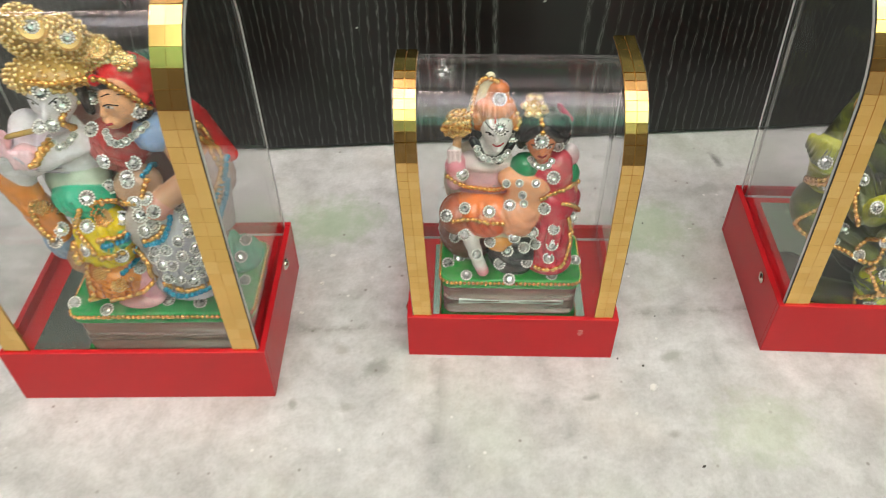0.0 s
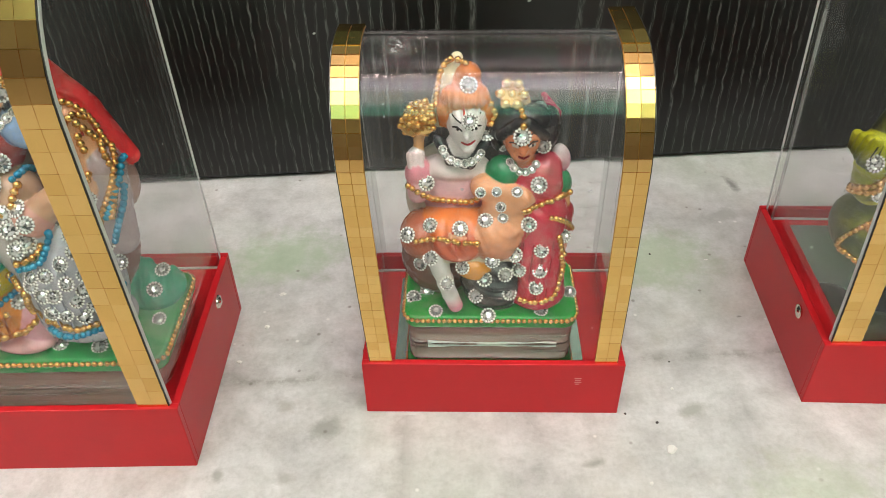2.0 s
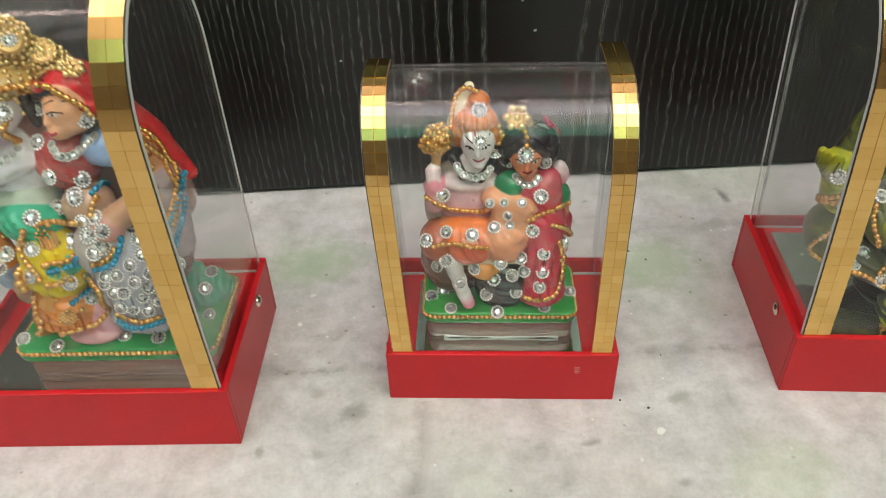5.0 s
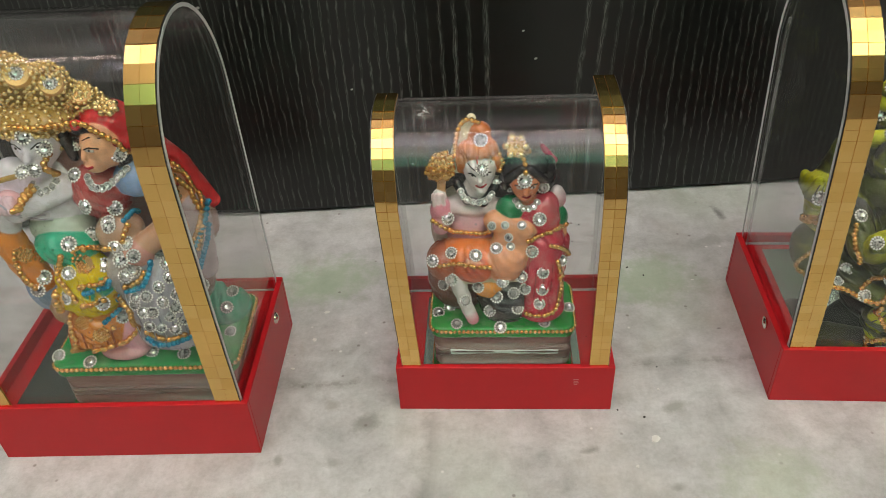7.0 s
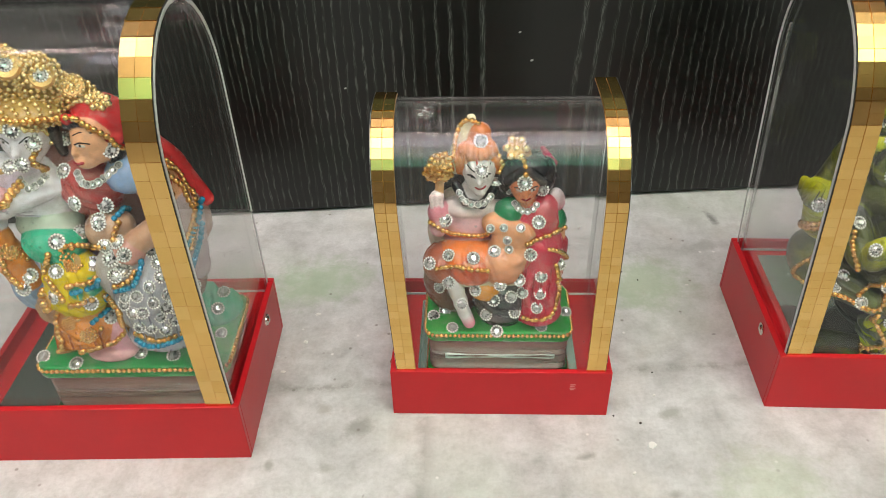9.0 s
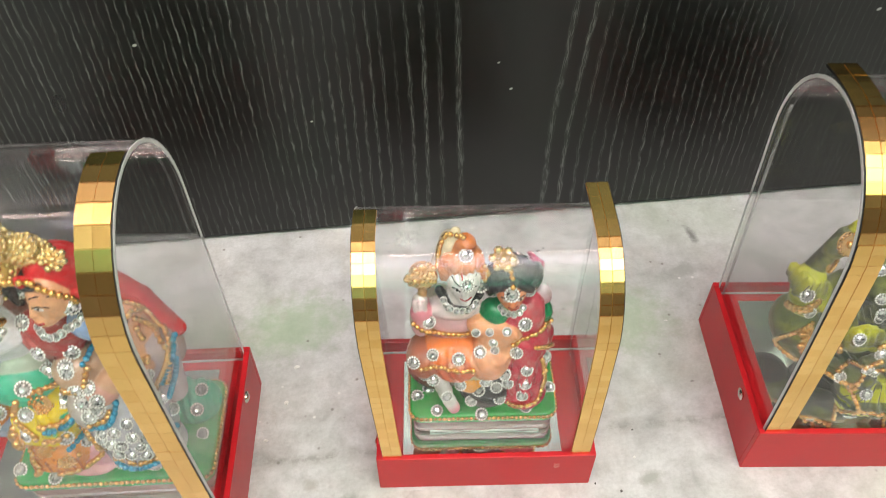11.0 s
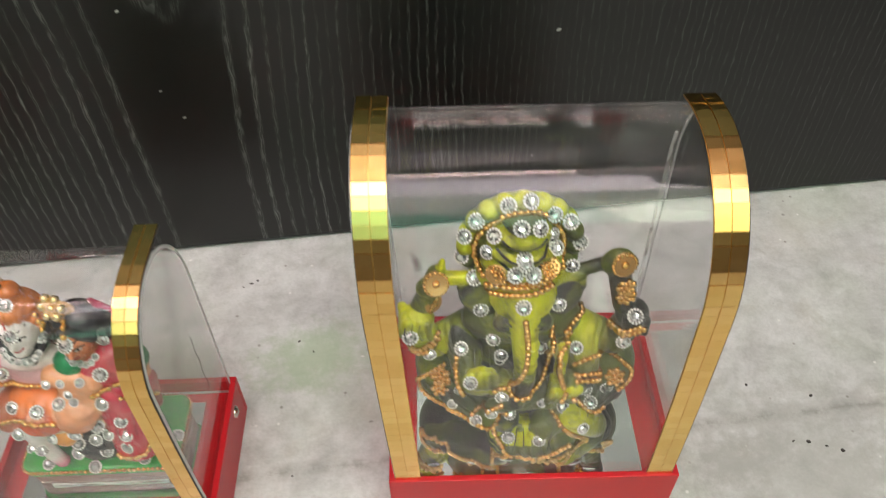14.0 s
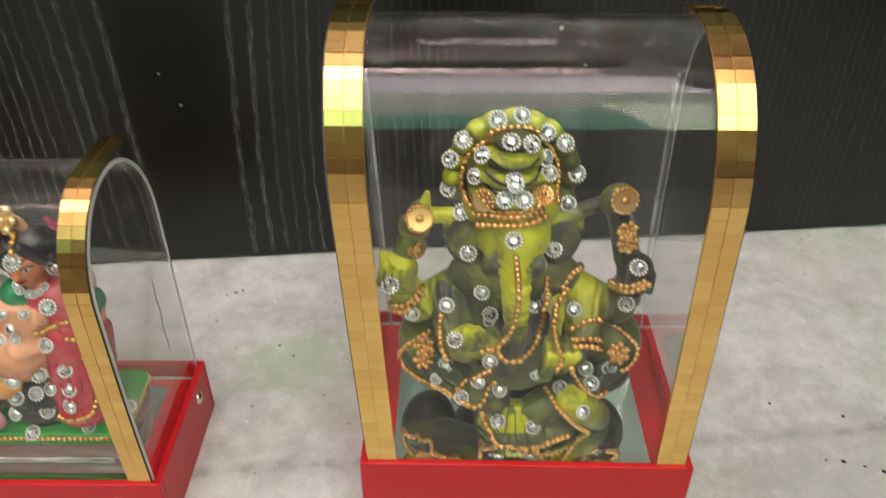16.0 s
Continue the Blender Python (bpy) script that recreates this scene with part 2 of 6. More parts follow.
        base = mix(m, ramp(m, d, (0.5, (0.8, 0.8, 0.8)), (1.0, (0, 0, 0))), base, (0.6, 0.6, 0.57))
    wire(m, base, "Base Color")
    wire(m, ramp(m, cloud, (0.3, (0.27, 0.27, 0.27)), (0.7, (0.31, 0.31, 0.31))), "Roughness")
    bump(m, streak, 0.2, 0.0003)


def make_clear():
    m = material("clear_acrylic")
    t = m.node_tree
    t.nodes.remove(bsdf(m))
    through_ = node(m, "BsdfTransparent")
    through_.inputs["Color"].default_value = (0.985, 0.988, 0.986, 1)
    gloss = node(m, "BsdfGlossy")
    gloss.inputs["Roughness"].default_value = 0.035
    dust = node(m, "BsdfDiffuse")
    dust.inputs["Color"].default_value = (0.75, 0.75, 0.75, 1)
    v = coords(m)
    film = node(m, "TexNoise", {"Vector": v}, Scale=55.0, Detail=5.0, Roughness=0.7).outputs["Fac"]
    specks = node(m, "TexVoronoi", {"Vector": v}, Scale=260.0, Randomness=1.0).outputs["Distance"]
    pick = node(m, "TexNoise", {"Vector": v}, Scale=150.0, Detail=1.0).outputs["Fac"]
    dots = mix(m, ramp(m, pick, (0.62, (0, 0, 0)), (0.66, (1, 1, 1))), (0, 0, 0), ramp(m, specks, (0.05, (0.5, 0.5, 0.5)), (0.14, (0, 0, 0))))
    smear = node(m, "Mapping", {"Vector": v})
    smear.vector_type = "TEXTURE"
    smear.inputs["Location"].default_value, smear.inputs["Scale"].default_value = (-0.0235, 0.0213, 0.1035), (0.0042, 0.0042, 0.004)
    reach = node(m, "VectorMath", {0: smear.outputs["Vector"]}, operation="LENGTH").outputs["Value"]
    fleck = node(m, "TexNoise", {"Vector": v}, Scale=900.0, Detail=4.0, Roughness=0.7).outputs["Fac"]
    flecks = mix(m, 1.0, ramp(m, reach, (0.1, (0.5, 0.5, 0.5)), (1.0, (0, 0, 0))), ramp(m, fleck, (0.50, (0, 0, 0)), (0.58, (1, 1, 1))), "MULTIPLY")
    dots = mix(m, 1.0, dots, flecks, "ADD")
    haze = mix(m, 1.0, ramp(m, film, (0.35, (0.002, 0.002, 0.002)), (0.75, (0.008, 0.008, 0.008))), dots, "ADD")
    a = node(m, "MixShader", {0: haze, 1: through_.outputs[0], 2: dust.outputs[0]})
    face = node(m, "LayerWeight")
    face.inputs["Blend"].default_value = 0.5
    power = node(m, "Math", {0: face.outputs["Facing"]}, operation="POWER")
    power.inputs[1].default_value = 5.0
    fres = node(m, "MapRange", {"Value": power.outputs[0]})
    fres.inputs["To Min"].default_value = 0.028
    b = node(m, "MixShader", {0: fres.outputs[0], 1: a.outputs[0], 2: gloss.outputs[0]})
    t.links.new(b.outputs[0], t.nodes["Material Output"].inputs["Surface"])


def make_block_glass():
    m = material("solid_acrylic", colour=(0.62, 0.36, 0.31), rough=0.16)
    bsdf(m).inputs["Transmission Weight"].default_value = 0.6
    bsdf(m).inputs["IOR"].default_value = 1.45
    v = coords(m, 1, 1, 3)
    n = node(m, "TexNoise", {"Vector": v}, Scale=90.0, Detail=2.0).outputs["Fac"]
    bump(m, n, 0.12, 0.0006)
    scuff = node(m, "TexNoise", {"Vector": coords(m, 0.2, 1, 3.4)}, Scale=75.0, Detail=5.0, Roughness=0.65).outputs["Fac"]
    wire(m, ramp(m, scuff, (0.40, (0.45, 0.45, 0.45)), (0.68, (0.72, 0.72, 0.72))), "Transmission Weight")


def make_milky():
    """Half clear white that imitates light refracted in a pane's edge."""
    m = material("milky_edge")
    t = m.node_tree
    t.nodes.remove(bsdf(m))
    clear, white = node(m, "BsdfTransparent"), node(m, "BsdfDiffuse")
    white.inputs["Color"].default_value = (0.8, 0.8, 0.8, 1)
    streaks = node(m, "TexNoise", {"Vector": coords(m, 1, 1, 0.2)}, Scale=300.0, Detail=3.0).outputs["Fac"]
    out = node(m, "MixShader", {0: ramp(m, streaks, (0.35, (0.16, 0.16, 0.16)), (0.65, (0.45, 0.45, 0.45))), 1: clear.outputs[0], 2: white.outputs[0]})
    t.links.new(out.outputs[0], t.nodes["Material Output"].inputs["Surface"])


def make_red():
    m = material("red_acrylic_sheet", rough=0.28, spec=0.32)
    v = coords(m)
    n = node(m, "TexNoise", {"Vector": v}, Scale=60.0, Detail=6.0, Roughness=0.65).outputs["Fac"]
    wire(m, ramp(m, n, (0.3, (0.53, 0.011, 0.017)), (0.7, (0.58, 0.014, 0.021))), "Base Color")
    wire(m, ramp(m, n, (0.3, (0.30, 0.30, 0.30)), (0.7, (0.36, 0.36, 0.36))), "Roughness")
    s = node(m, "TexNoise", {"Vector": v}, Scale=700.0, Detail=2.0).outputs["Fac"]
    bump(m, s, 0.05, 0.0002)


def make_gold_tile():
    m = material("gold_mirror_tile", rough=0.21, metal=1.0)
    info = node(m, "ObjectInfo")
    wire(m, ramp(m, info.outputs["Random"], (0.0, (0.76, 0.46, 0.15)), (0.5, (0.80, 0.50, 0.17)), (1.0, (0.84, 0.54, 0.20))), "Base Color")
    v = coords(m)
    s = node(m, "TexNoise", {"Vector": v}, Scale=380.0, Detail=2.0).outputs["Fac"]
    bump(m, s, 0.06, 0.0003)


def make_paint():
    """Glossy hand-painted plaster, coloured by the figure's own paint layer."""
    m = material("painted_plaster", rough=0.3, spec=0.5)
    a = node(m, "Attribute")
    a.attribute_name = "paint"
    v = coords(m)
    n = node(m, "TexNoise", {"Vector": v}, Scale=260.0, Detail=5.0, Roughness=0.65).outputs["Fac"]
    f = node(m, "TexNoise", {"Vector": v}, Scale=900.0, Detail=2.0).outputs["Fac"]
    w = node(m, "TexNoise", {"Vector": v}, Scale=95.0, Detail=3.0, Distortion=0.8).outputs["Fac"]
    washed = mix(m, ramp(m, w, (0.50, (0, 0, 0)), (0.72, (0.16, 0.16, 0.16))), a.outputs["Color"], (0.80, 0.60, 0.48))
    wire(m, mix(m, 0.6, washed, ramp(m, n, (0.34, (0.60, 0.57, 0.54)), (0.60, (1.12, 1.12, 1.12))), "MULTIPLY"), "Base Color")
    wire(m, ramp(m, n, (0.3, (0.34, 0.34, 0.34)), (0.7, (0.16, 0.16, 0.16))), "Roughness")
    bump(m, f, 0.2, 0.0003)


def make_patina():
    """Dark plaster brushed with lime green in random patches."""
    m = material("green_brushed_plaster", rough=0.38, spec=0.5)
    a = node(m, "Attribute")
    a.attribute_name = "paint"
    v = coords(m)
    n = node(m, "TexNoise", {"Vector": v}, Scale=120.0, Detail=7.0, Roughness=0.68).outputs["Fac"]
    f = node(m, "TexNoise", {"Vector": v}, Scale=480.0, Detail=4.0, Roughness=0.6).outputs["Fac"]
    wear = node(m, "TexNoise", {"Vector": v}, Scale=62.0, Detail=5.0, Roughness=0.6, Distortion=0.6).outputs["Fac"]
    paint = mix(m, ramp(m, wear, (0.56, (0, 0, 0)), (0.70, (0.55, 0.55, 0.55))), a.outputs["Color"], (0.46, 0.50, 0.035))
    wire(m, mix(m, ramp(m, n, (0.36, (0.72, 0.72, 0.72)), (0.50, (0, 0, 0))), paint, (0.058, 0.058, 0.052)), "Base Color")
    bump(m, f, 0.7, 0.0008)


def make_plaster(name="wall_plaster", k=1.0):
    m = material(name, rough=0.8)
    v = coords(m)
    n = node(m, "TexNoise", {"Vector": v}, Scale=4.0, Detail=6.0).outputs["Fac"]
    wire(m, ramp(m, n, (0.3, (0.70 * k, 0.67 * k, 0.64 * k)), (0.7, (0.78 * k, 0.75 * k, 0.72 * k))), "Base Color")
    f = node(m, "TexNoise", {"Vector": v}, Scale=120.0, Detail=3.0).outputs["Fac"]
    bump(m, f, 0.2, 0.002)


# plaster copies at k 0.34 and 0.12 are darkened to dim reflections
make_marble(), make_laminate(), make_clear(), make_block_glass(), make_milky(), make_red(), make_gold_tile(), make_paint(), make_patina(), make_plaster(), make_plaster("shaded_plaster", 0.34), make_plaster("darkened_plaster", 0.12)
material("mirror_glass", (0.82, 0.88, 0.86), 0.02, 1.0)
material("acrylic_edge", (0.62, 0.63, 0.63), 0.35)
material("mosaic_backing", (0.62, 0.36, 0.10), 0.35, 0.8)
material("trim_glue", (0.012, 0.011, 0.010), 0.5)
material("chrome", (0.72, 0.66, 0.58), 0.16, 1.0)
material("gold_bead", (0.82, 0.48, 0.15), 0.24, 0.85)
material("brass_bead", (0.88, 0.68, 0.33), 0.26, 0.75)
material("blue_bead", (0.03, 0.33, 0.55), 0.2, 0.3)
material("gold_foil", (0.72, 0.44, 0.18), 0.40, 0.75)
material("rhinestone_setting", (0.93, 0.92, 0.90), 0.25, 0.1)
material("stone_cup", (0.15, 0.14, 0.125), 0.4, 0.3)


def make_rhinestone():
    """Foil-backed cut crystal: sparkle painted in as a random dark-to-white colour per facet."""
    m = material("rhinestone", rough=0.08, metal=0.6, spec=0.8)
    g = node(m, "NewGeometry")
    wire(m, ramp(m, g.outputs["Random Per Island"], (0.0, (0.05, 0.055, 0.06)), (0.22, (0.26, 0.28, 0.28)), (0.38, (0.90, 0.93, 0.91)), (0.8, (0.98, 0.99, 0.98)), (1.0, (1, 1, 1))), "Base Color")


make_rhinestone()
material("debris", (0.05, 0.045, 0.04), 0.8)
material("worn_print", (0.62, 0.22, 0.20), 0.5)
material("white_chip", (0.75, 0.75, 0.72), 0.4)


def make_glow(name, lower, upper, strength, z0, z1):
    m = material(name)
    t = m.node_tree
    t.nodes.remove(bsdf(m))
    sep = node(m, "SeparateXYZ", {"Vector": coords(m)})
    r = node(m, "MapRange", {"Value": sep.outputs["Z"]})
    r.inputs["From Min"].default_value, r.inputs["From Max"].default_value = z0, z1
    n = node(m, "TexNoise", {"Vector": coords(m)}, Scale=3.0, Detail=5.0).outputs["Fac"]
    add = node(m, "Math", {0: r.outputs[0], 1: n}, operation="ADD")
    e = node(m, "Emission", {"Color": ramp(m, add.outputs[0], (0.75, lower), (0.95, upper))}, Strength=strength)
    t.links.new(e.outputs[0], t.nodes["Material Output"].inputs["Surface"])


# glowing panels out of view, added to light the cases and colour their reflections
make_glow("garden_glow", (0.11, 0.30, 0.20), (0.34, 0.38, 0.30), 2.4, 1.0, 3.6)
make_glow("leaf_glow", (0.10, 0.50, 0.06), (0.70, 0.80, 0.60), 2.7, 0.2, 2.5)

# ---- mesh helpers ----
def finish(name, bm, mat, parent=None, label="", smooth=False):
    me = bpy.data.meshes.new(name)
    bmesh.ops.recalc_face_normals(bm, faces=bm.faces)
    bm.to_mesh(me)
    bm.free()
    me.materials.append(MATS[mat])
    if smooth:
        me.polygons.foreach_set("use_smooth", [True] * len(me.polygons))
        me.set_sharp_from_angle(angle=radians(35))
    ob = new(name, me)
    ob.parent = parent
    if label:
        ob["label"] = label
    return ob


def part(name, bm, mat, parent, label="", smooth=False):
    return finish(name, bm, mat, parent, label, smooth)


def box(bm, x0, y0, z0, x1, y1, z1, bevel=0.0):
    made = bmesh.ops.create_cube(bm, size=1.0, matrix=Matrix.Translation(((x0 + x1) / 2, (y0 + y1) / 2, (z0 + z1) / 2)) @ Matrix.Diagonal((x1 - x0, y1 - y0, z1 - z0, 1)))
    if bevel:
        es = {e for v in made["verts"] for e in v.link_edges}
        bmesh.ops.bevel(bm, geom=list(es), offset=bevel, segments=2, affect="EDGES", profile=0.5)
    return bm


def boxed(*args, **k):
    return box(bmesh.new(), *args, **k)


def empty(name, m):
    ob = new(name)
    ob.empty_display_size = 0.02
    ob.matrix_world = m
    return ob


# ---- the setting ----
WALL_Y, WALL_TURN = 0.2913, 0.95
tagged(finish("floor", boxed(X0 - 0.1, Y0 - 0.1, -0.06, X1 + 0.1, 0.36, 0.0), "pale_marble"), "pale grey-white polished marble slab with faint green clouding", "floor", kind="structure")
wall = finish("wall_back", boxed(-1.7, 0.0, 0.002, 1.2, 0.03, Z1), "black_wood_laminate")
wall.matrix_world = pose(0, WALL_Y, 0, 0, 0, WALL_TURN)
tagged(wall, "black wood-grain laminate panel with fine silvery grain", "wall", kind="structure")
tagged(finish("ceiling", boxed(X0 - 0.1, -0.32, Z1, X1 + 0.1, 0.36, Z1 + 0.1), "shaded_plaster"), "unseen ceiling over the niche, darkened to dim reflections", "ceiling", kind="structure")
# side wall with its window
SY0, SY1, SZ0, SZ1 = -0.75, -0.10, 1.15, 2.02
bm = bmesh.new()
box(bm, X1, Y0, 0, X1 + 0.1, SY0, Z1), box(bm, X1, SY1, 0, X1 + 0.1, 0.36, Z1)
box(bm, X1, SY0, 0, X1 + 0.1, SY1, SZ0), box(bm, X1, SY0, SZ1, X1 + 0.1, SY1, Z1)
tagged(finish("wall_right", bm, "darkened_plaster"), "unseen side wall, darkened to dim reflections, with a window opening", "wall", kind="structure")
tagged(finish("wall_left", boxed(X0 - 0.1, Y0, 0.0, X0, 0.36, Z1), "wall_plaster"), "plain pale plastered wall", "wall", kind="structure")
# unseen panel, added to block light and darken the right side
tagged(finish("wall_return", boxed(0.50, -0.06, 0.0, 0.55, 0.285, Z1), "black_wood_laminate"), "unseen black panel added to keep light off the right", "wall", kind="structure")
# open front with a low parapet; unseen pier added to darken reflections at left
FZ0 = 0.86
bm = bmesh.new()
box(bm, -0.72, Y0 - 0.1, 0, X1, Y0, FZ0), box(bm, X0, Y0 - 0.1, 0, -0.72, Y0, Z1)
tagged(finish("wall_front", bm, "shaded_plaster"), "unseen darkened parapet, with a pier added to dim reflections", "wall", kind="structure")
tagged(finish("backdrop", boxed(-3.5, Y0 - 0.55, 0.0, X1 + 0.55, Y0 - 0.5, 3.5), "garden_glow"), "glowing green garden panel outside the opening", "backdrop", kind="structure")
bm = boxed(X1 + 0.6, Y0 - 0.45, 0.0, X1 + 0.65, 1.0, 4.0)
box(bm, X1 - 0.46, Y0 - 0.48, 0.0, X1 + 0.58, Y0 - 0.46, 2.4)
tagged(finish("backdrop_side", bm, "leaf_glow"), "glowing green leaf panels outside the window and front corner", "backdrop", kind="structure")

# ---- display cases ----
MM = 0.001


def arch(depth, foot, top, steps=22):
    """Side profile of a bent acrylic sheet, from the front foot over the top to the back foot, in metres (y, z)."""
    y0, y1 = 1.6 * MM, depth - 1.6 * MM
    mid, half = (y0 + y1) / 2, (y1 - y0) / 2
    rise = half * 1.12
    spring = top - rise
    pts = [(y0 - 0.6 * MM * math.sin(math.pi * i / 8), foot + (spring - foot) * i / 8) for i in range(8)]
    for i in range(steps + 1):
        a = math.pi * (1 - i / steps)
        pts.append((mid + half * math.cos(a), spring + rise * math.sin(a)))
    pts += [(y1, spring + (foot - spring) * i / 6) for i in range(1, 7)]
    return pts


def normals2(pts):
    out = []
    for i in range(len(pts)):
        a, b = pts[max(0, i - 1)], pts[min(len(pts) - 1, i + 1)]
        d = Vector((b[0] - a[0], b[1] - a[1])).normalized()
        out.append((-d.y, d.x))
    return out


def leaned(x, z, lean):
    """Sideways place at the height z; lean: (half width, left, right), sideways travel per height at the two sides."""
    if lean is None:
        return x
    half, left, right = lean
    return x + (left + (right - left) * (x + half) / (2 * half)) * (z - 0.02)


def sweep(bm, pts, xa, xb, lo, hi, lean=None):
    """A band along the profile from xa to xb, lying between the offsets lo and hi outward of it."""
    ns = normals2(pts)
    rings = []
    for (y, z), (ny, nz) in zip(pts, ns):
        rings.append([bm.verts.new((leaned(x, z, lean), y + ny * o, z + nz * o)) for x, o in ((xa, lo), (xb, lo), (xb, hi), (xa, hi))])
    for r, s in zip(rings, rings[1:]):
        for i in range(4):
            bm.faces.new((r[i], r[(i + 1) % 4], s[(i + 1) % 4], s[i]))
    bm.faces.new(rings[0]), bm.faces.new(rings[-1][::-1])
    return bm


def along(pts, s):
    """Place and direction at the length s along the profile."""
    for a, b in zip(pts, pts[1:]):
        d = math.hypot(b[0] - a[0], b[1] - a[1])
        if s <= d:
            k = s / d
            return a[0] + (b[0] - a[0]) * k, a[1] + (b[1] - a[1]) * k, (b[0] - a[0]) / d, (b[1] - a[1]) / d
        s -= d
    return None


def tile_mesh(name, w, h, thick):
    bm = boxed(-w / 2, -h / 2, 0, w / 2, h / 2, thick)
    me = bpy.data.meshes.new(name)
    bm.to_mesh(me)
    bm.free()
    me.materials.append(MATS["gold_mirror_tile"])
    return me


CASES = []


def display_case(where, width, depth, rim, deck, top, row, strip, lean, peel, label, screws, screw_z, seam=False):
    case = tagged(empty("display_case", where), label, "display case", "clear domed display cases")
    CASES.append(case)
    w, t = width / 2, 2.0 * MM
    part("front_panel", boxed(-w, 0, 0, w, t, rim, bevel=0.3 * MM), "red_acrylic_sheet", case)
    part("back_panel", boxed(-w, depth - t, 0, w, depth, rim, bevel=0.3 * MM), "red_acrylic_sheet", case)
    part("side_panel", boxed(-w, t, 0, -w + t, depth - t, rim - 0.2 * MM, bevel=0.25 * MM), "red_acrylic_sheet", case)
    part("side_panel", boxed(w - t, t, 0, w, depth - t, rim - 0.2 * MM, bevel=0.25 * MM), "red_acrylic_sheet", case)
    part("deck", boxed(-w + t, t, deck - 4.2 * MM, w - t, depth - t, deck - 1.2 * MM), "red_acrylic_sheet", case)
    part("mirror_plate", boxed(-w + 8.6 * MM, t + 1.4 * MM, deck - 1.15 * MM, w - 10.5 * MM, depth - t - 5.0 * MM, deck), "mirror_glass", case, "thin mirror plate lying in the red tray")
    foot = deck - 0.6 * MM
    pts = arch(depth, foot, top)
    dw = w - 2.3 * MM
    lean = (dw, *lean)
    part("dome", sweep(bmesh.new(), pts, -dw, dw, -1.1 * MM, 0.0, lean), "clear_acrylic", case, "clear bent acrylic sheet, slightly dusty", smooth=True).visible_shadow = False
    part("pane_edge", boxed(-dw, depth - 2.9 * MM, foot - 0.35 * MM, dw, depth - 2.4 * MM, foot + 0.35 * MM), "acrylic_edge", case, "whitish cut acrylic edge")
    for s in (-1, 1):
        xa = s * dw
        # flat arched cheek, set just inside the bent sheet
        bm = bmesh.new()
        ns = normals2(pts)
        ring = [(y - ny * 1.3 * MM, z - nz * 1.3 * MM) for (y, z), (ny, nz) in zip(pts, ns)]
        f0 = bm.faces.new([bm.verts.new((leaned(xa - s * 0.2 * MM, z, lean), y, z)) for y, z in ring])
        ex = bmesh.ops.extrude_face_region(bm, geom=[f0])
        bmesh.ops.translate(bm, verts=[v for v in ex["geom"] if isinstance(v, bmesh.types.BMVert)], vec=(-s * 1.2 * MM, 0, 0))
        part("side_pane", bm, "clear_acrylic", case, "clear flat arched side pane").visible_shadow = False
        lo, hi = sorted((xa + s * 0.05 * MM, xa + s * 0.3 * MM))
        part("pane_edge", sweep(bmesh.new(), pts, lo, hi, -1.0 * MM, 0.05 * MM, lean), "acrylic_edge", case, "whitish cut acrylic edge")
        # milky strip for the light refracted where the side pane meets the bent back
        back = [(y - 0.9 * MM, z) for y, z in pts[-9:]]
        lo, hi = sorted((xa - s * 1.5 * MM, xa - s * 2.3 * MM))
        if seam:
            part("seam", sweep(bmesh.new(), back, lo, hi, -0.9 * MM, -0.2 * MM, lean), "milky_edge", case, "milky strip for the bright refracting back edge")
    # gold mosaic trim up the front edges and over the top, where its end comes loose
    start = max(0.0, rim - 0.004 - foot)
    rng = random.Random(int(width * 1e5) + int(where.translation.x * 1e5))
    cols = 2
    tw = strip / cols
    me = tile_mesh("mosaic_tile", tw - 0.035 * MM, row - 0.035 * MM, 0.36 * MM)
    crest = max(range(len(pts)), key=lambda i: pts[i][1])
    for s, (hold, past) in zip((-1, 1), peel):
        path = pts[:crest + 1] + [(y, pts[crest][1] + (z - pts[crest][1]) * hold) for y, z in pts[crest + 1:]]
        length = past + sum(math.hypot(b[0] - a[0], b[1] - a[1]) for a, b in zip(path[:crest], path[1:crest + 1]))
        xo = s * dw
        lo, hi = sorted((xo, xo - s * strip))
        n = int((length - start) / row)
        band = [along(path, start + i * row / 2)[:2] for i in range(n * 2 + 1)]
        trim = part("gold_trim", sweep(bmesh.new(), band, lo, hi, 0.02 * MM, 0.3 * MM, lean), "mosaic_backing", case, "gold mirror mosaic strip")
        a, b = sorted((xo, xo + s * 0.14 * MM))
        part("trim_edge", sweep(bmesh.new(), band, a, b, -0.05 * MM, 0.6 * MM, lean), "trim_glue", case, "black edge of the mosaic strip")
        for i in range(n):
            y, z, dy, dz = along(path, start + (i + 0.5) * row)
            tilt = math.degrees(math.atan2(dz, dy))
            loose = 0.2 if abs(tilt) > 80 else 0.45
            for c in range(cols):
                ob = new("mosaic_tile", me)
                ob.parent = trim
                x = leaned(lo + (c + 0.5) * tw, z, lean)
                ob.matrix_basis = pose(x, y, z, tilt, 0, 0) @ pose(0, 0, 0.32 * MM, rng.gauss(0, loose), rng.gauss(0, loose), 0)
    for s in (-1, 1):
        for y in (screws[0] if s < 0 else screws[-1],):
            bm = bmesh.new()
            bmesh.ops.create_uvsphere(bm, u_segments=14, v_segments=8, radius=1.7 * MM, matrix=pose(s * w, y, screw_z) @ Matrix.Diagonal((0.75, 1, 1, 1)))
            bmesh.ops.create_cone(bm, segments=14, radius1=2.2 * MM, radius2=2.0 * MM, depth=0.5 * MM, cap_ends=True, matrix=pose(s * (w + 0.25 * MM), y, screw_z, 0, 90, 0))
            part("screw", bm, "chrome", case, "small round chrome screw", smooth=True)
    return deck


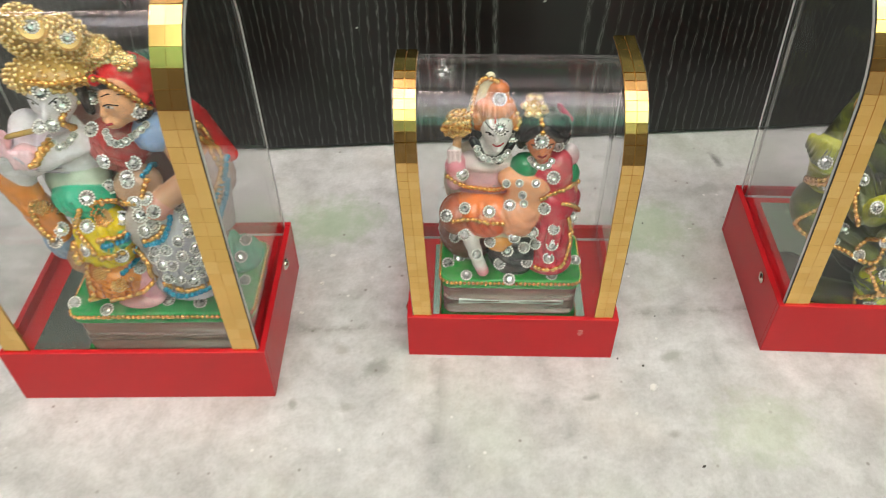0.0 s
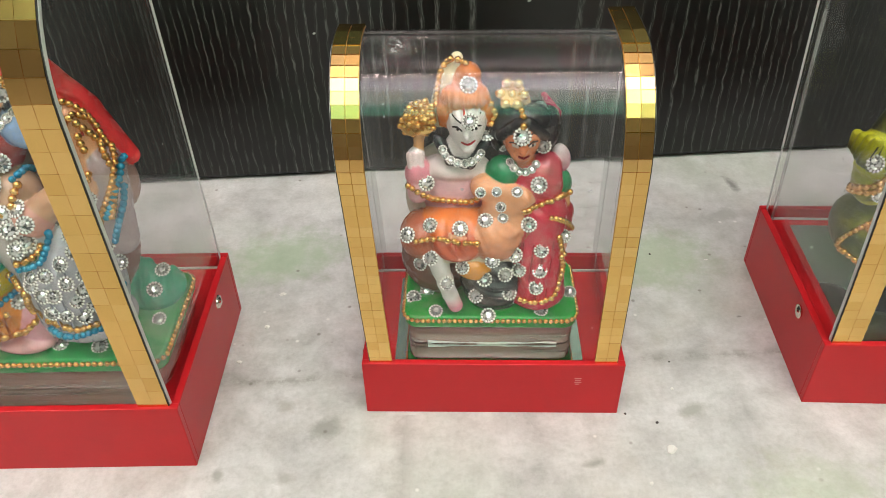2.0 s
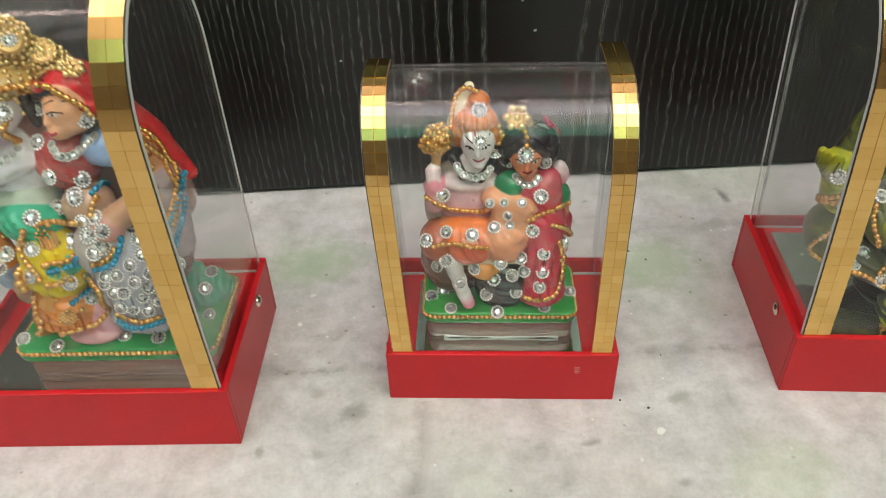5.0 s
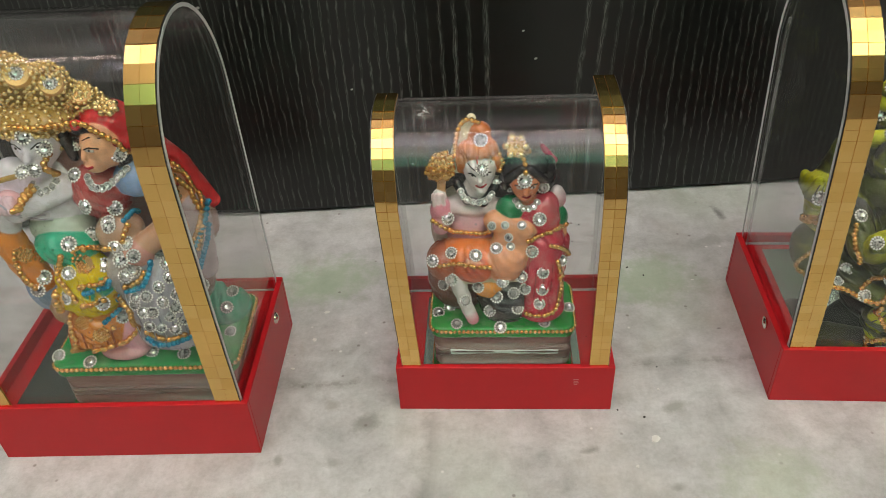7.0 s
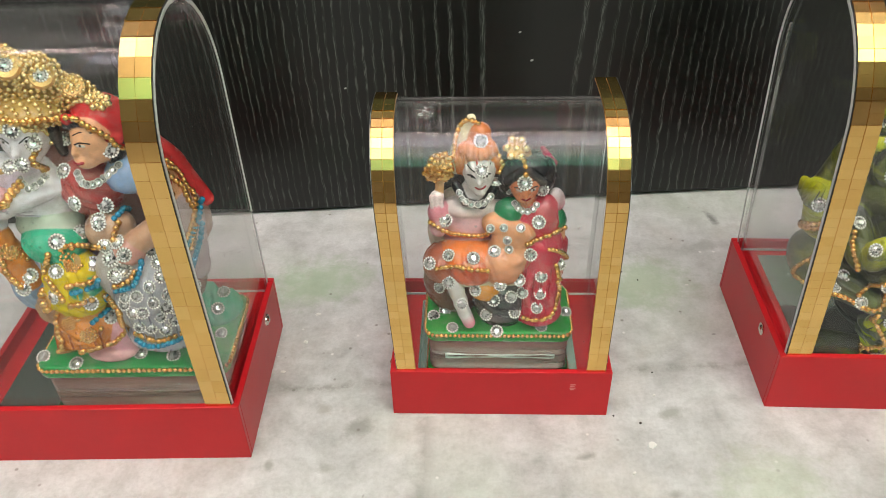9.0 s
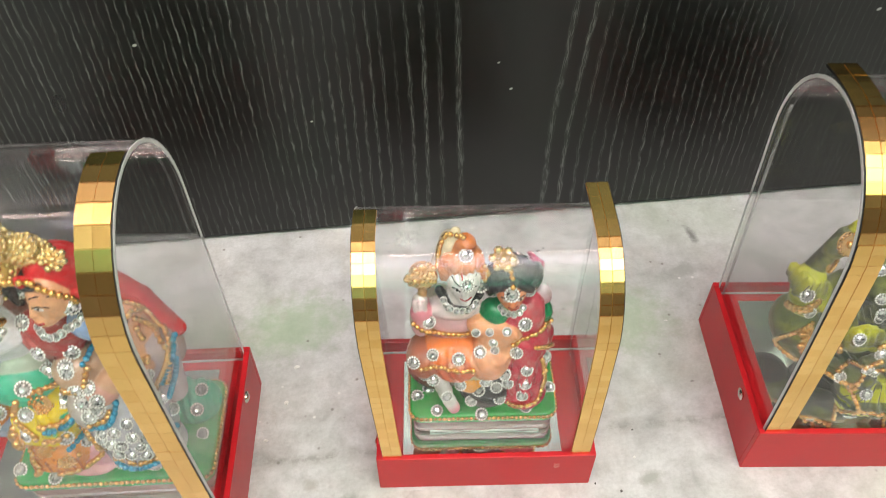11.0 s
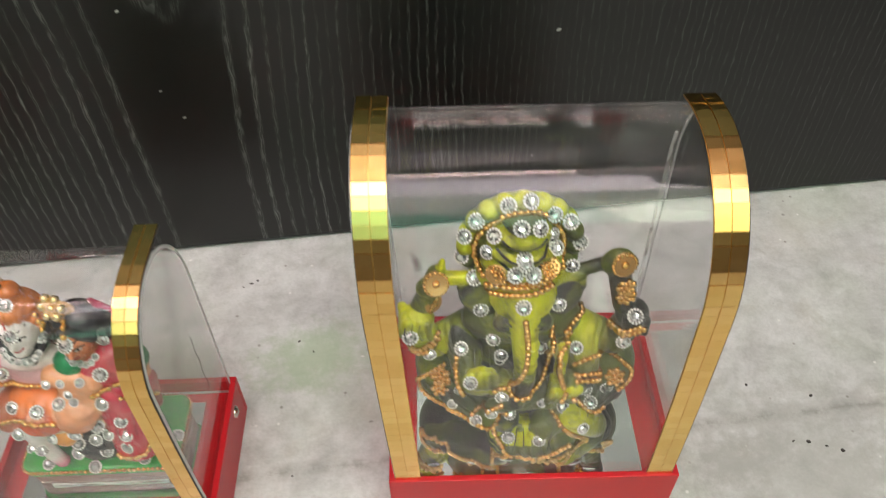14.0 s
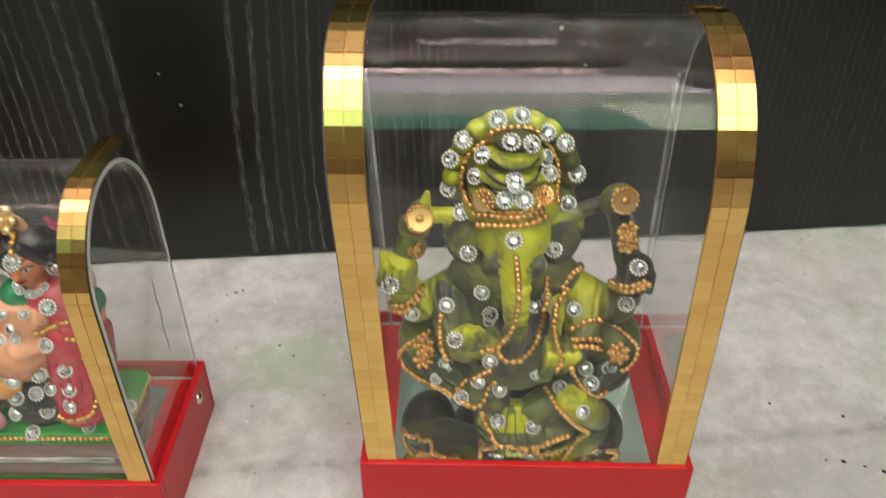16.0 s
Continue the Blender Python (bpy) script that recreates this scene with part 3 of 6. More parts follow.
PLACE_C, PLACE_R, PLACE_L = pose(0.0240, 0.1624, 0, 0, 0, -4.1), pose(0.1596, 0.1563, 0, 0, 0, -5.2), pose(-0.10114, 0.15088, 0, 0, 0, -2.4)
DECK_C = display_case(PLACE_C, 0.0724, 0.0487, 0.0203, 0.0155, 0.1045, 0.0030, 0.0061, (-0.048, -0.002), ((0.5, 0.010), (0.06, 0.0165)),
                      "small clear domed acrylic case, red tray, gold mosaic edges", (0.010, 0.0378), 0.0146)
DECK_R = display_case(PLACE_R, 0.0908, 0.0650, 0.0240, 0.0210, 0.1365, 0.0032, 0.0078, (-0.044, -0.016), ((0.3, 0.0165), (0.6, 0.0165)),
                      "tall clear domed acrylic case, red tray, gold mosaic edges", (0.018,), 0.0195, seam=True)
DECK_L = display_case(PLACE_L, 0.0860, 0.0630, 0.0242, 0.0207, 0.1390, 0.0050, 0.0078, (-0.02, -0.012), ((1.0, 0.008), (1.0, 0.008)),
                      "large clear domed acrylic case, red tray, gold mosaic edges", (0.0445,), 0.0200)

# hairline crack in the small case's side pane, and a worn mark on its tray
bm = bmesh.new()
line = [Vector((34.15, y, z)) * MM for y, z in ((32.2, 66.0), (31.9, 63.0), (31.4, 59.4), (32.1, 55.2), (31.3, 51.0), (31.0, 48.6), (31.7, 43.4), (31.4, 40.5))]
for a, b in zip(line, line[1:]):
    ring = [[bm.verts.new(p + Vector((dx, dy, 0)) * MM) for dx, dy in ((0, -0.11), (0.08, -0.11), (0.08, 0.11), (0, 0.11))] for p in (a, b)]
    for i in range(4):
        bm.faces.new((ring[0][i], ring[0][(i + 1) % 4], ring[1][(i + 1) % 4], ring[1][i]))
    bm.faces.new(ring[0]), bm.faces.new(ring[1][::-1])
part("crack", bm, "debris", CASES[0], "dark hairline crack in the side pane")
bm = bmesh.new()
for z, x0, x1 in ((14.9, 22.7, 24.6), (14.1, 22.9, 24.4), (13.3, 22.7, 24.7), (12.6, 23.0, 24.2)):
    box(bm, x0 * MM, -0.07 * MM, (z - 0.18) * MM, x1 * MM, -0.005 * MM, (z + 0.18) * MM)
part("printed_mark", bm, "worn_print", CASES[0], "faint pale worn mark on the tray front")


# ---- sculpted figures ----
SLANT = 40.0
CS, SN = math.cos(math.radians(SLANT)), math.sin(math.radians(SLANT))


class Figure:
    """A figure sculpted from softly joined lumps (millimetres, x to the side, y to the back, z up), with stones and beads set on it."""

    def __init__(self, lo, hi, step):
        self.lo, self.step = np.array(lo, float), step
        n = [int((b - a) / step) + 2 for a, b in zip(lo, hi)]
        self.axes = [np.float32(a + step * np.arange(k)) for a, k in zip(lo, n)]
        self.vol = np.full(n, 9.0, np.float32)
        self.lumps, self.deco = [], []

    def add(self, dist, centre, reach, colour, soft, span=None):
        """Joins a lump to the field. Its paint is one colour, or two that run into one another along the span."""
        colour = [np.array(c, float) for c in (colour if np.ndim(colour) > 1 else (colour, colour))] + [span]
        i0 = [max(0, int((c - r - 4 - l) / self.step)) for c, r, l in zip(centre, reach, self.lo)]
        i1 = [min(k, int((c + r + 4 - l) / self.step) + 2) for c, r, l, k in zip(centre, reach, self.lo, self.vol.shape)]
        cut = tuple(slice(a, b) for a, b in zip(i0, i1))
        g = np.meshgrid(*[ax[s] for ax, s in zip(self.axes, cut)], indexing="ij")
        d = dist(np.stack(g, -1)).astype(np.float32)
        a = self.vol[cut]
        h = np.maximum(soft - np.abs(a - d), 0) / soft
        self.vol[cut] = np.minimum(a, d) - h * h * soft * 0.25
        self.lumps.append((dist, colour))

    def ball(self, c, r, colour, turn=0.0, lean=0.0, soft=0.55):
        """An ellipsoid; turn: degrees about y (in the front view), lean: about x."""
        r = np.array(r if not np.isscalar(r) else (r, r, r), float)
        a, b = math.radians(turn), math.radians(lean)
        ry = np.array([[math.cos(a), 0, math.sin(a)], [0, 1, 0], [-math.sin(a), 0, math.cos(a)]])
        rx = np.array([[1, 0, 0], [0, math.cos(b), -math.sin(b)], [0, math.sin(b), math.cos(b)]])
        m = ry @ rx

        def dist(p):
            q = (p - np.array(c)) @ m
            k0 = np.linalg.norm(q / r, axis=-1)
            k1 = np.maximum(np.linalg.norm(q / (r * r), axis=-1), 1e-6)
            return k0 * (k0 - 1) / k1
        big = max(r)
        self.add(dist, c, (big, big, big), colour, soft, (np.array(c, float) - (0, 0, 0.8 * r[2]), np.array((0, 0, 1.6 * r[2]))))

    def limb(self, a, b, ra, rb, colour, soft=0.5):
        a, b = np.array(a, float), np.array(b, float)

        def dist(p):
            ab = b - a
            t = np.clip(((p - a) @ ab) / (ab @ ab), 0, 1)
            return np.linalg.norm(p - a - t[..., None] * ab, axis=-1) - (ra + (rb - ra) * t)
        self.add(dist, (a + b) / 2, np.abs(b - a) / 2 + max(ra, rb), colour, soft, (a, b - a))

    def slab(self, c, half, corner, colour, soft=0.3):
        c, half = np.array(c, float), np.array(half, float)

        def dist(p):
            q = np.abs(p - c) - half + np.array((corner, corner, 1.0))
            d2 = np.linalg.norm(np.maximum(q[..., :2], 0), axis=-1) + np.minimum(np.max(q[..., :2], axis=-1), 0) - corner
            w = np.stack((d2 + 1.0, q[..., 2]), -1)
            return np.linalg.norm(np.maximum(w, 0), axis=-1) + np.minimum(np.max(w, axis=-1), 0) - 1.0
        self.add(dist, c, half, colour, soft)

    def folds(self, c, r, way, period, deep, sway=1.2):
        """Carves soft creases across the direction way, within an ellipsoid round c."""
        c, r, way = np.array(c, float), np.array(r if not np.isscalar(r) else (r, r, r), float), np.array(way, float)
        way /= np.linalg.norm(way)
        side = np.cross(way, (0.0, 1.0, 0.0))
        i0 = [max(0, int((a - b - l) / self.step)) for a, b, l in zip(c, r, self.lo)]
        i1 = [min(k, int((a + b - l) / self.step) + 2) for a, b, l, k in zip(c, r, self.lo, self.vol.shape)]
        cut = tuple(slice(a, b) for a, b in zip(i0, i1))
        p = np.stack(np.meshgrid(*[ax[w] for ax, w in zip(self.axes, cut)], indexing="ij"), -1) - c
        mask = np.clip(1.25 * (1 - np.sum((p / r) ** 2, -1)), 0, 1)
        turn = 2 * math.pi / period
        wave = np.sin(turn * (p @ way) + sway * np.sin(turn * 0.31 * (p @ side) + 0.7) + 0.8 * np.sin(turn * 0.43 * (p @ way)))
        self.vol[cut] += (deep * wave * mask).astype(np.float32)

    def level(self, z):
        """Cuts the figure off flat at the height z, where it stands."""
        self.vol = np.maximum(self.vol, np.float32(z) - self.axes[2][None, None, :])

    def value(self, p):
        """The field at one place, between the grid's points."""
        q = (np.asarray(p, float) - self.lo) / self.step
        i = np.clip(q.astype(int), 0, np.array(self.vol.shape) - 2)
        f = q - i
        v = self.vol[i[0]:i[0] + 2, i[1]:i[1] + 2, i[2]:i[2] + 2].astype(float)
        v = v[0] * (1 - f[0]) + v[1] * f[0]
        v = v[0] * (1 - f[1]) + v[1] * f[1]
        return v[0] * (1 - f[2]) + v[1] * f[2]

    def slope(self, p, e=0.9):
        g = np.array([self.value(p + e * k) - self.value(p - e * k) for k in np.eye(3)])
        return g / max(np.linalg.norm(g), 1e-6)

    def cast(self, eye, way, far=140.0):
        """The first place of the surface along a line, or the nearest one that the line passes."""
        s, best = 0.0, (9.0, 0.0)
        hi = self.lo + self.step * (np.array(self.vol.shape) - 1)
        while s < far:
            p = eye + s * way
            if np.all(p > self.lo) and np.all(p < hi):
                v = self.value(p)
                if v < best[0]:
                    best = (v, s)
                if v < 0.03:
                    return p, True
                s += max(0.12, min(0.6, v * 0.5))
            else:
                s += 0.6
        p = eye + best[1] * way
        for _ in range(6):
            p = p - self.slope(p) * self.value(p)
        return p, False

    def pin(self, u, v):
        """The surface under a line that slants down from the front: u to the side, v its height on the slanted front."""
        way = np.array((0.0, CS, -SN))
        base = np.array((u, 0.0, 0.0)) + v * np.array((0.0, SN, CS))
        p, _ = self.cast(base - way * 70.0, way)
        return p, self.slope(p)

    def stone(self, size, *places):
        for u, v in places:
            p, n = self.pin(u, v)
            n = 0.45 * n + 0.55 * np.array((0.0, -0.74, 0.67))
            n /= np.linalg.norm(n)
            self.deco.append(("stone", p + 0.25 * n, n, size * 1.04))

    def chain(self, kind, size, *places):
        """Beads on a smooth line through the places."""
        pts = [np.array(q, float) for q in places]
        line = []
        for i in range(len(pts) - 1):
            a, b = pts[i], pts[i + 1]
            p0, p3 = pts[max(i - 1, 0)], pts[min(i + 2, len(pts) - 1)]
            for k in range(14):
                t = k / 14
                line.append(0.5 * (2 * a + (b - p0) * t + (2 * p0 - 5 * a + 4 * b - p3) * t * t + (3 * a - p0 - 3 * b + p3) * t ** 3))
        line.append(pts[-1])
        on = [self.pin(*q) for q in line]
        last = None
        for (p, n), (p2, _) in zip(on, on[1:]):
            d = np.linalg.norm(p2 - p)
            k = max(1, int(d / 0.15))
            for j in range(k):
                q = p + (p2 - p) * j / k
                if last is None or np.linalg.norm(q - last) >= size * 0.84:
                    if last is not None and np.linalg.norm(q - last) > size * 4:
                        last = q
                        continue
                    self.deco.append((kind, q + n * size * 0.36, n, size * 1.16))
                    last = q

    def mark(self, colour, width, *places):
        """A brush line of paint along places (x, z) of the front."""
        line = [p for p, met in (self.cast(np.array((x, -30.0, z)), np.array((0.0, 1.0, 0.0))) for x, z in places) if met]
        if not line:
            return
        for a, b in zip(line, line[1:] + line[-1:]):
            k = max(1, int(np.linalg.norm(b - a) / (width * 0.4)))
            for j in range(k):
                p = a + (b - a) * j / k
                n = self.slope(p)
                self.deco.append((tuple(colour), p + 0.1 * n, n, width))

    def stud(self, kind, size, c, r, count):
        """Beads strewn evenly over the front of a rounded lump."""
        for i in range(count):
            z = 1 - 2 * (i + 0.5) / count
            a = i * 2.39996
            n = np.array((math.cos(a) * math.sqrt(1 - z * z), z, math.sin(a) * math.sqrt(1 - z * z)))
            if n[1] < 0.25:
                p = np.array(c) + n * np.array(r)
                for _ in range(4):
                    p = p - self.slope(p) * self.value(p)
                n = self.slope(p)
                self.deco.append((kind, p + n * size * 0.25, n, size))

    def ring(self, kind, size, c, half, corner):
        """Beads round the upper edge of a slab."""
        (cx, cy, z), (hx, hy) = c, half
        path = []
        for sx, sy, a0 in ((1, 1, 0), (-1, 1, 90), (-1, -1, 180), (1, -1, 270)):
            for k in range(9):
                a = math.radians(a0 + k * 90 / 8)
                path.append(np.array((cx + sx * (hx - corner) + corner * math.cos(a), cy + sy * (hy - corner) + corner * math.sin(a), z)))
        path.append(path[0])
        last = None
        for a, b in zip(path, path[1:]):
            d = np.linalg.norm(b - a)
            for j in range(max(1, int(d / 0.1))):
                q = a + (b - a) * j / max(1, int(d / 0.1))
                if last is None or np.linalg.norm(q - last) >= size * 0.98:
                    self.deco.append((kind, q, np.array((0, 0, 1.0)), size))
                    last = q

    def rosette(self, size, *places, kind="gold", petals=7, rows=1, gem=False):
        for u, v in places:
            p, n = self.pin(u, v)
            a = np.cross(n, (0.0, 0.3, 1.0))
            a /= np.linalg.norm(a)
            b = np.cross(n, a)
            n = 0.55 * n + 0.45 * np.array((0.0, -0.74, 0.67))
            n /= np.linalg.norm(n)
            self.deco.append(("foil", p, n, size * 0.9))
            for r in range(rows):
                rad = size * (0.42 - 0.17 * r)
                m = max(5, int(petals * rad / 0.42 / size))
                for k in range(m):
                    w = 2 * math.pi * k / m
                    self.deco.append((kind, p + n * 0.45 + rad * (math.cos(w) * a + math.sin(w) * b), n, 2 * math.pi * rad / m * 0.92))
            self.deco.append(("stone" if gem else kind, p + n * 0.5, n, size * (0.45 if gem else 0.3)))

    def brooch(self, long, wide, turn, *places, kind="gold"):
        """An embossed oval of small beads on foil, with a knot at one end."""
        for u, v in places:
            w = math.radians(turn)
            p, n = self.pin(u, v)
            self.deco.append(("foil", p - 0.1 * n, n, 0.5 * (long + wide)))
            for i in range(-3, 4):
                for j in range(-2, 3):
                    a, b = (i + 0.5 * (j % 2)) / 3.4, j / 2.6
                    if a * a + b * b < 1:
                        du, dv = 0.5 * long * a, 0.5 * wide * b
                        q, m = self.pin(u + du * math.cos(w) - dv * math.sin(w), v + du * math.sin(w) + dv * math.cos(w))
                        self.deco.append((kind, q + 0.35 * m, m, long / 6.0))
            q, m = self.pin(u + 0.62 * long * math.cos(w), v + 0.62 * long * math.sin(w))
            self.deco.append((kind, q + 0.4 * m, m, wide * 0.45))

    def colours(self, v):
        """Each point takes the paint of the lump that it lies on, later lumps over earlier ones."""
        best = np.full(len(v), 1e9)
        col = np.zeros((len(v), 3))
        for dist, c in self.lumps:
            d = dist(v)
            near = np.clip((best - d) / 0.28 + 0.5, 0, 1)[:, None]
            mixed = c[0]
            if c[2] is not None:
                start, run = c[2]
                t = np.clip(((v - start) @ run) / (run @ run), 0, 1)[:, None]
                mixed = c[0] * (1 - t) + c[1] * t
            col = col * (1 - near) + mixed * near
            best = np.minimum(best, d)
        return col

    def skin(self):
        """Surface nets over the field: points and four-sided faces."""
        v = self.vol
        s = v < 0
        corners = [(i, j, k) for i in (0, 1) for j in (0, 1) for k in (0, 1)]

        def at(a, o):
            return a[o[0]:a.shape[0] - 1 + o[0], o[1]:a.shape[1] - 1 + o[1], o[2]:a.shape[2] - 1 + o[2]]
        count = sum(at(s, o).astype(np.int8) for o in corners)
        mixed = (count > 0) & (count < 8)
        idx = np.full(mixed.shape, -1, np.int64)
        idx[mixed] = np.arange(mixed.sum())
        total, hits = np.zeros((int(mixed.sum()), 3)), np.zeros(int(mixed.sum()))
        for o in corners:
            for ax in range(3):
                if o[ax]:
                    continue
                o2 = tuple(1 if i == ax else q for i, q in enumerate(o))
                a, b = at(v, o)[mixed], at(v, o2)[mixed]
                cross = (a < 0) != (b < 0)
                t = np.where(cross, a / np.where(cross, a - b, 1), 0)
                p = np.tile(np.array(o, float), (len(a), 1))
                p[:, ax] = t
                total[cross] += p[cross]
                hits[cross] += 1
        verts = self.lo + self.step * (np.argwhere(mixed) + total / hits[:, None])
        quads = []
        for ax in range(3):
            b, c = (ax + 1) % 3, (ax + 2) % 3
            lo = [slice(1, -1)] * 3
            hi = [slice(1, -1)] * 3
            lo[ax], hi[ax] = slice(0, -1), slice(1, None)
            s0, s1 = s[tuple(lo)], s[tuple(hi)]
            for flip, w in ((False, np.argwhere(s0 & ~s1)), (True, np.argwhere(~s0 & s1))):
                w = w + np.array([0 if i == ax else 1 for i in range(3)])
                ring = []
                for db, dc in ((-1, -1), (0, -1), (0, 0), (-1, 0)):
                    q = w.copy()
                    q[:, b] += db
                    q[:, c] += dc
                    ring.append(idx[q[:, 0], q[:, 1], q[:, 2]])
                f = np.stack(ring[::-1] if flip else ring, 1)
                quads.append(f[(f >= 0).all(1)])
        return verts, np.concatenate(quads)

# ---- couple seated on a green slab (small case) ----
def seated_couple():
    f = Figure((-30, 6, 20), (28, 44, 104), 0.45)
    green, orange, rust, cream, white = (0.025, 0.36, 0.06), (0.86, 0.33, 0.035), (0.66, 0.13, 0.06), (0.80, 0.70, 0.48), (0.84, 0.80, 0.80)
    pink, peach, mauve, black, red = (0.84, 0.30, 0.38), (0.82, 0.38, 0.20), (0.78, 0.42, 0.47), (0.03, 0.03, 0.035), (0.64, 0.05, 0.085)
    leaf, brown, hair, skin = (0.02, 0.24, 0.10), (0.24, 0.11, 0.08), (0.66, 0.19, 0.04), (0.78, 0.27, 0.14)
    f.slab((-0.5, 25, 24.5), (24.5, 13.2, 2.2), 4.0, green)
    # rock seat and cloth behind
    f.ball((-15, 28, 37), (11, 9, 13), brown)
    f.ball((-16, 31, 58), (8, 5, 14), (0.62, 0.52, 0.44), turn=8)
    f.ball((0.5, 20, 34.5), (9.5, 7.2, 10.5), (0.045, 0.043, 0.048))
    f.ball((-4, 27, 40), (14, 8, 12), (0.30, 0.12, 0.09))
    # the taller figure
    f.ball((-10, 28, 60), (9.5, 6.5, 11), ((0.70, 0.27, 0.34), (0.80, 0.52, 0.56)))
    f.ball((-10, 26.8, 67.6), (9, 5.2, 3.4), ((0.80, 0.52, 0.56), (0.86, 0.76, 0.76)))
    f.ball((-9, 21.8, 51.2), (12.4, 8.4, 6.4), ((0.72, 0.10, 0.04), (0.84, 0.22, 0.05)), turn=4)
    f.ball((-9.5, 18, 50), (7.5, 7, 5.5), rust)
    f.ball((0.2, 17.4, 51.2), (6.6, 6.2, 6.8), ((0.66, 0.24, 0.13), (0.80, 0.37, 0.20)), turn=-10)
    f.ball((-19.5, 21, 49.5), (6, 8, 6), (0.45, 0.12, 0.06))
    f.limb((-17, 15.5, 46.5), (5, 16.5, 46.0), 2.4, 2.0, cream)
    f.ball((-5.6, 16, 42.4), (4.6, 4.2, 3.6), orange)
    f.limb((-15.4, 15.5, 46), (-12.0, 13.8, 34), 2.9, 2.1, white)
    f.limb((-11.8, 13.6, 34), (-10.4, 13.4, 30.2), 2.2, 2.1, (white, pink))
    f.limb((-19, 27, 66), (-20.2, 23, 61.6), 3.6, 2.8, mauve)
    f.ball((-20, 25, 66.5), (3.6, 3.2, 4.4), pink)
    f.ball((-20.5, 26, 71), (2.4, 2.2, 2.8), ((0.84, 0.44, 0.50), white))
    for k in range(3):
        f.limb((-22.2 + 1.5 * k, 23.9, 73.0), (-22.0 + 1.5 * k, 23.5, 69.6), 0.75, 0.7, (0.88, 0.70, 0.72), soft=0.2)
    f.limb((-20, 26, 69), (-19.4, 28, 79), 1.3, 1.5, (0.62, 0.34, 0.16))
    f.ball((-19.4, 28.5, 81), (4.2, 2.0, 5), (0.62, 0.34, 0.16))
    f.limb((-14.6, 26, 76), (-11.6, 22.8, 71.8), 1.5, 1.4, black, soft=0.5)
    f.limb((-11.6, 22.8, 71.8), (-6.5, 22.4, 71.0), 1.4, 1.4, black, soft=0.5)
    f.limb((-6.5, 22.4, 71.0), (-2.6, 25, 75.6), 1.4, 1.4, black, soft=0.5)
    f.ball((-8.2, 27, 73), (5.0, 4.5, 5.0), white)
    f.ball((-7.4, 26, 81.0), (4.9, 6.0, 5.9), white)
    f.ball((-7.3, 24, 77.8), (3.3, 3.9, 2.7), white)
    # hair drawn up into a knot, with a pale cap behind it
    f.limb((-14.0, 32, 80), (-11.4, 31.5, 92), 3.4, 3.0, cream)
    f.limb((-11.0, 31, 91), (-9.8, 30.5, 96.4), 2.8, 1.5, cream)
    f.ball((-8.0, 30.2, 83.2), (7.0, 6.6, 7.4), hair)
    f.ball((-7.8, 28.4, 87.4), (6.0, 5.6, 3.4), ((0.56, 0.15, 0.03), hair))
    f.limb((-7.8, 29.6, 88.0), (-7.2, 29.4, 92.4), 4.4, 3.2, hair, soft=0.6)
    f.ball((-7.1, 29.4, 92.6), (3.2, 3.3, 2.6), (0.50, 0.13, 0.03), soft=0.4)
    f.limb((-13.4, 27, 84), (-13.4, 27.5, 80), 1.6, 1.1, hair)
    f.limb((-1.9, 27, 84), (-1.7, 27.5, 80), 1.5, 1.0, hair)
    f.folds((-8.0, 26, 86), (7.5, 7, 6), (1, 0, 0.12), 1.7, 0.4, 0.8)
    f.folds((-7.2, 27, 91), (4.5, 5, 4), (0.5, 0, 1), 1.5, 0.2)
    f.limb((-7.5, 20.4, 82.4), (-7.3, 19.3, 80.4), 0.5, 0.85, white, soft=0.8)
    f.ball((-7.2, 20.6, 76.6), (1.7, 1.2, 1.2), white, soft=1.0)
    dark, lip = (0.02, 0.018, 0.018), (0.42, 0.03, 0.04)
    f.mark(dark, 0.45, (-10.9, 84.3), (-9.8, 84.2), (-8.6, 83.5))
    f.mark(dark, 0.45, (-4.0, 84.7), (-5.0, 84.4), (-6.2, 83.6))
    f.mark(dark, 0.5, (-10.8, 82.1), (-9.7, 82.6), (-8.6, 81.9))
    f.mark(dark, 0.5, (-4.0, 82.4), (-5.0, 82.8), (-6.1, 82.0))
    f.mark(dark, 0.85, (-9.6, 82.0))
    f.mark(dark, 0.85, (-5.1, 82.2))
    f.mark(lip, 0.6, (-8.5, 78.5), (-7.8, 78.2), (-7.1, 78.1), (-6.3, 78.3), (-5.5, 78.8))
    f.mark((0.55, 0.04, 0.03), 0.6, (-8.2, 87.4), (-8.0, 85.4))
    # peach arm and shawl between the two
    f.limb((-3, 21.5, 64.5), (7, 20, 62), 3.4, 3.2, peach)
    f.ball((2.5, 20.4, 53.5), (7.0, 4.8, 8.6), peach, turn=-14)
    f.ball((3.0, 21.0, 60), (6.4, 4.4, 6), peach)
    # the shorter figure
    f.limb((11.6, 25, 54), (12.2, 20.5, 34), 8.3, 8.0, red)
    f.ball((12.4, 19.5, 31), (8.2, 7.6, 4.6), red)
    f.ball((10, 25.5, 62.5), (8, 6, 8.5), red)
    f.ball((13.4, 26.5, 66), (4.4, 5, 5.5), (0.58, 0.05, 0.09))
    f.ball((2.2, 24.5, 67.5), (4.6, 4.5, 4.2), leaf)
    f.ball((17.8, 29.5, 60.6), (3.3, 4, 3.8), leaf)
    f.limb((18.2, 28.5, 58), (18.0, 23.5, 48.5), 2.6, 2.2, peach)
    f.ball((17.6, 20, 47.5), (2.4, 2.4, 2.6), (0.74, 0.32, 0.25))
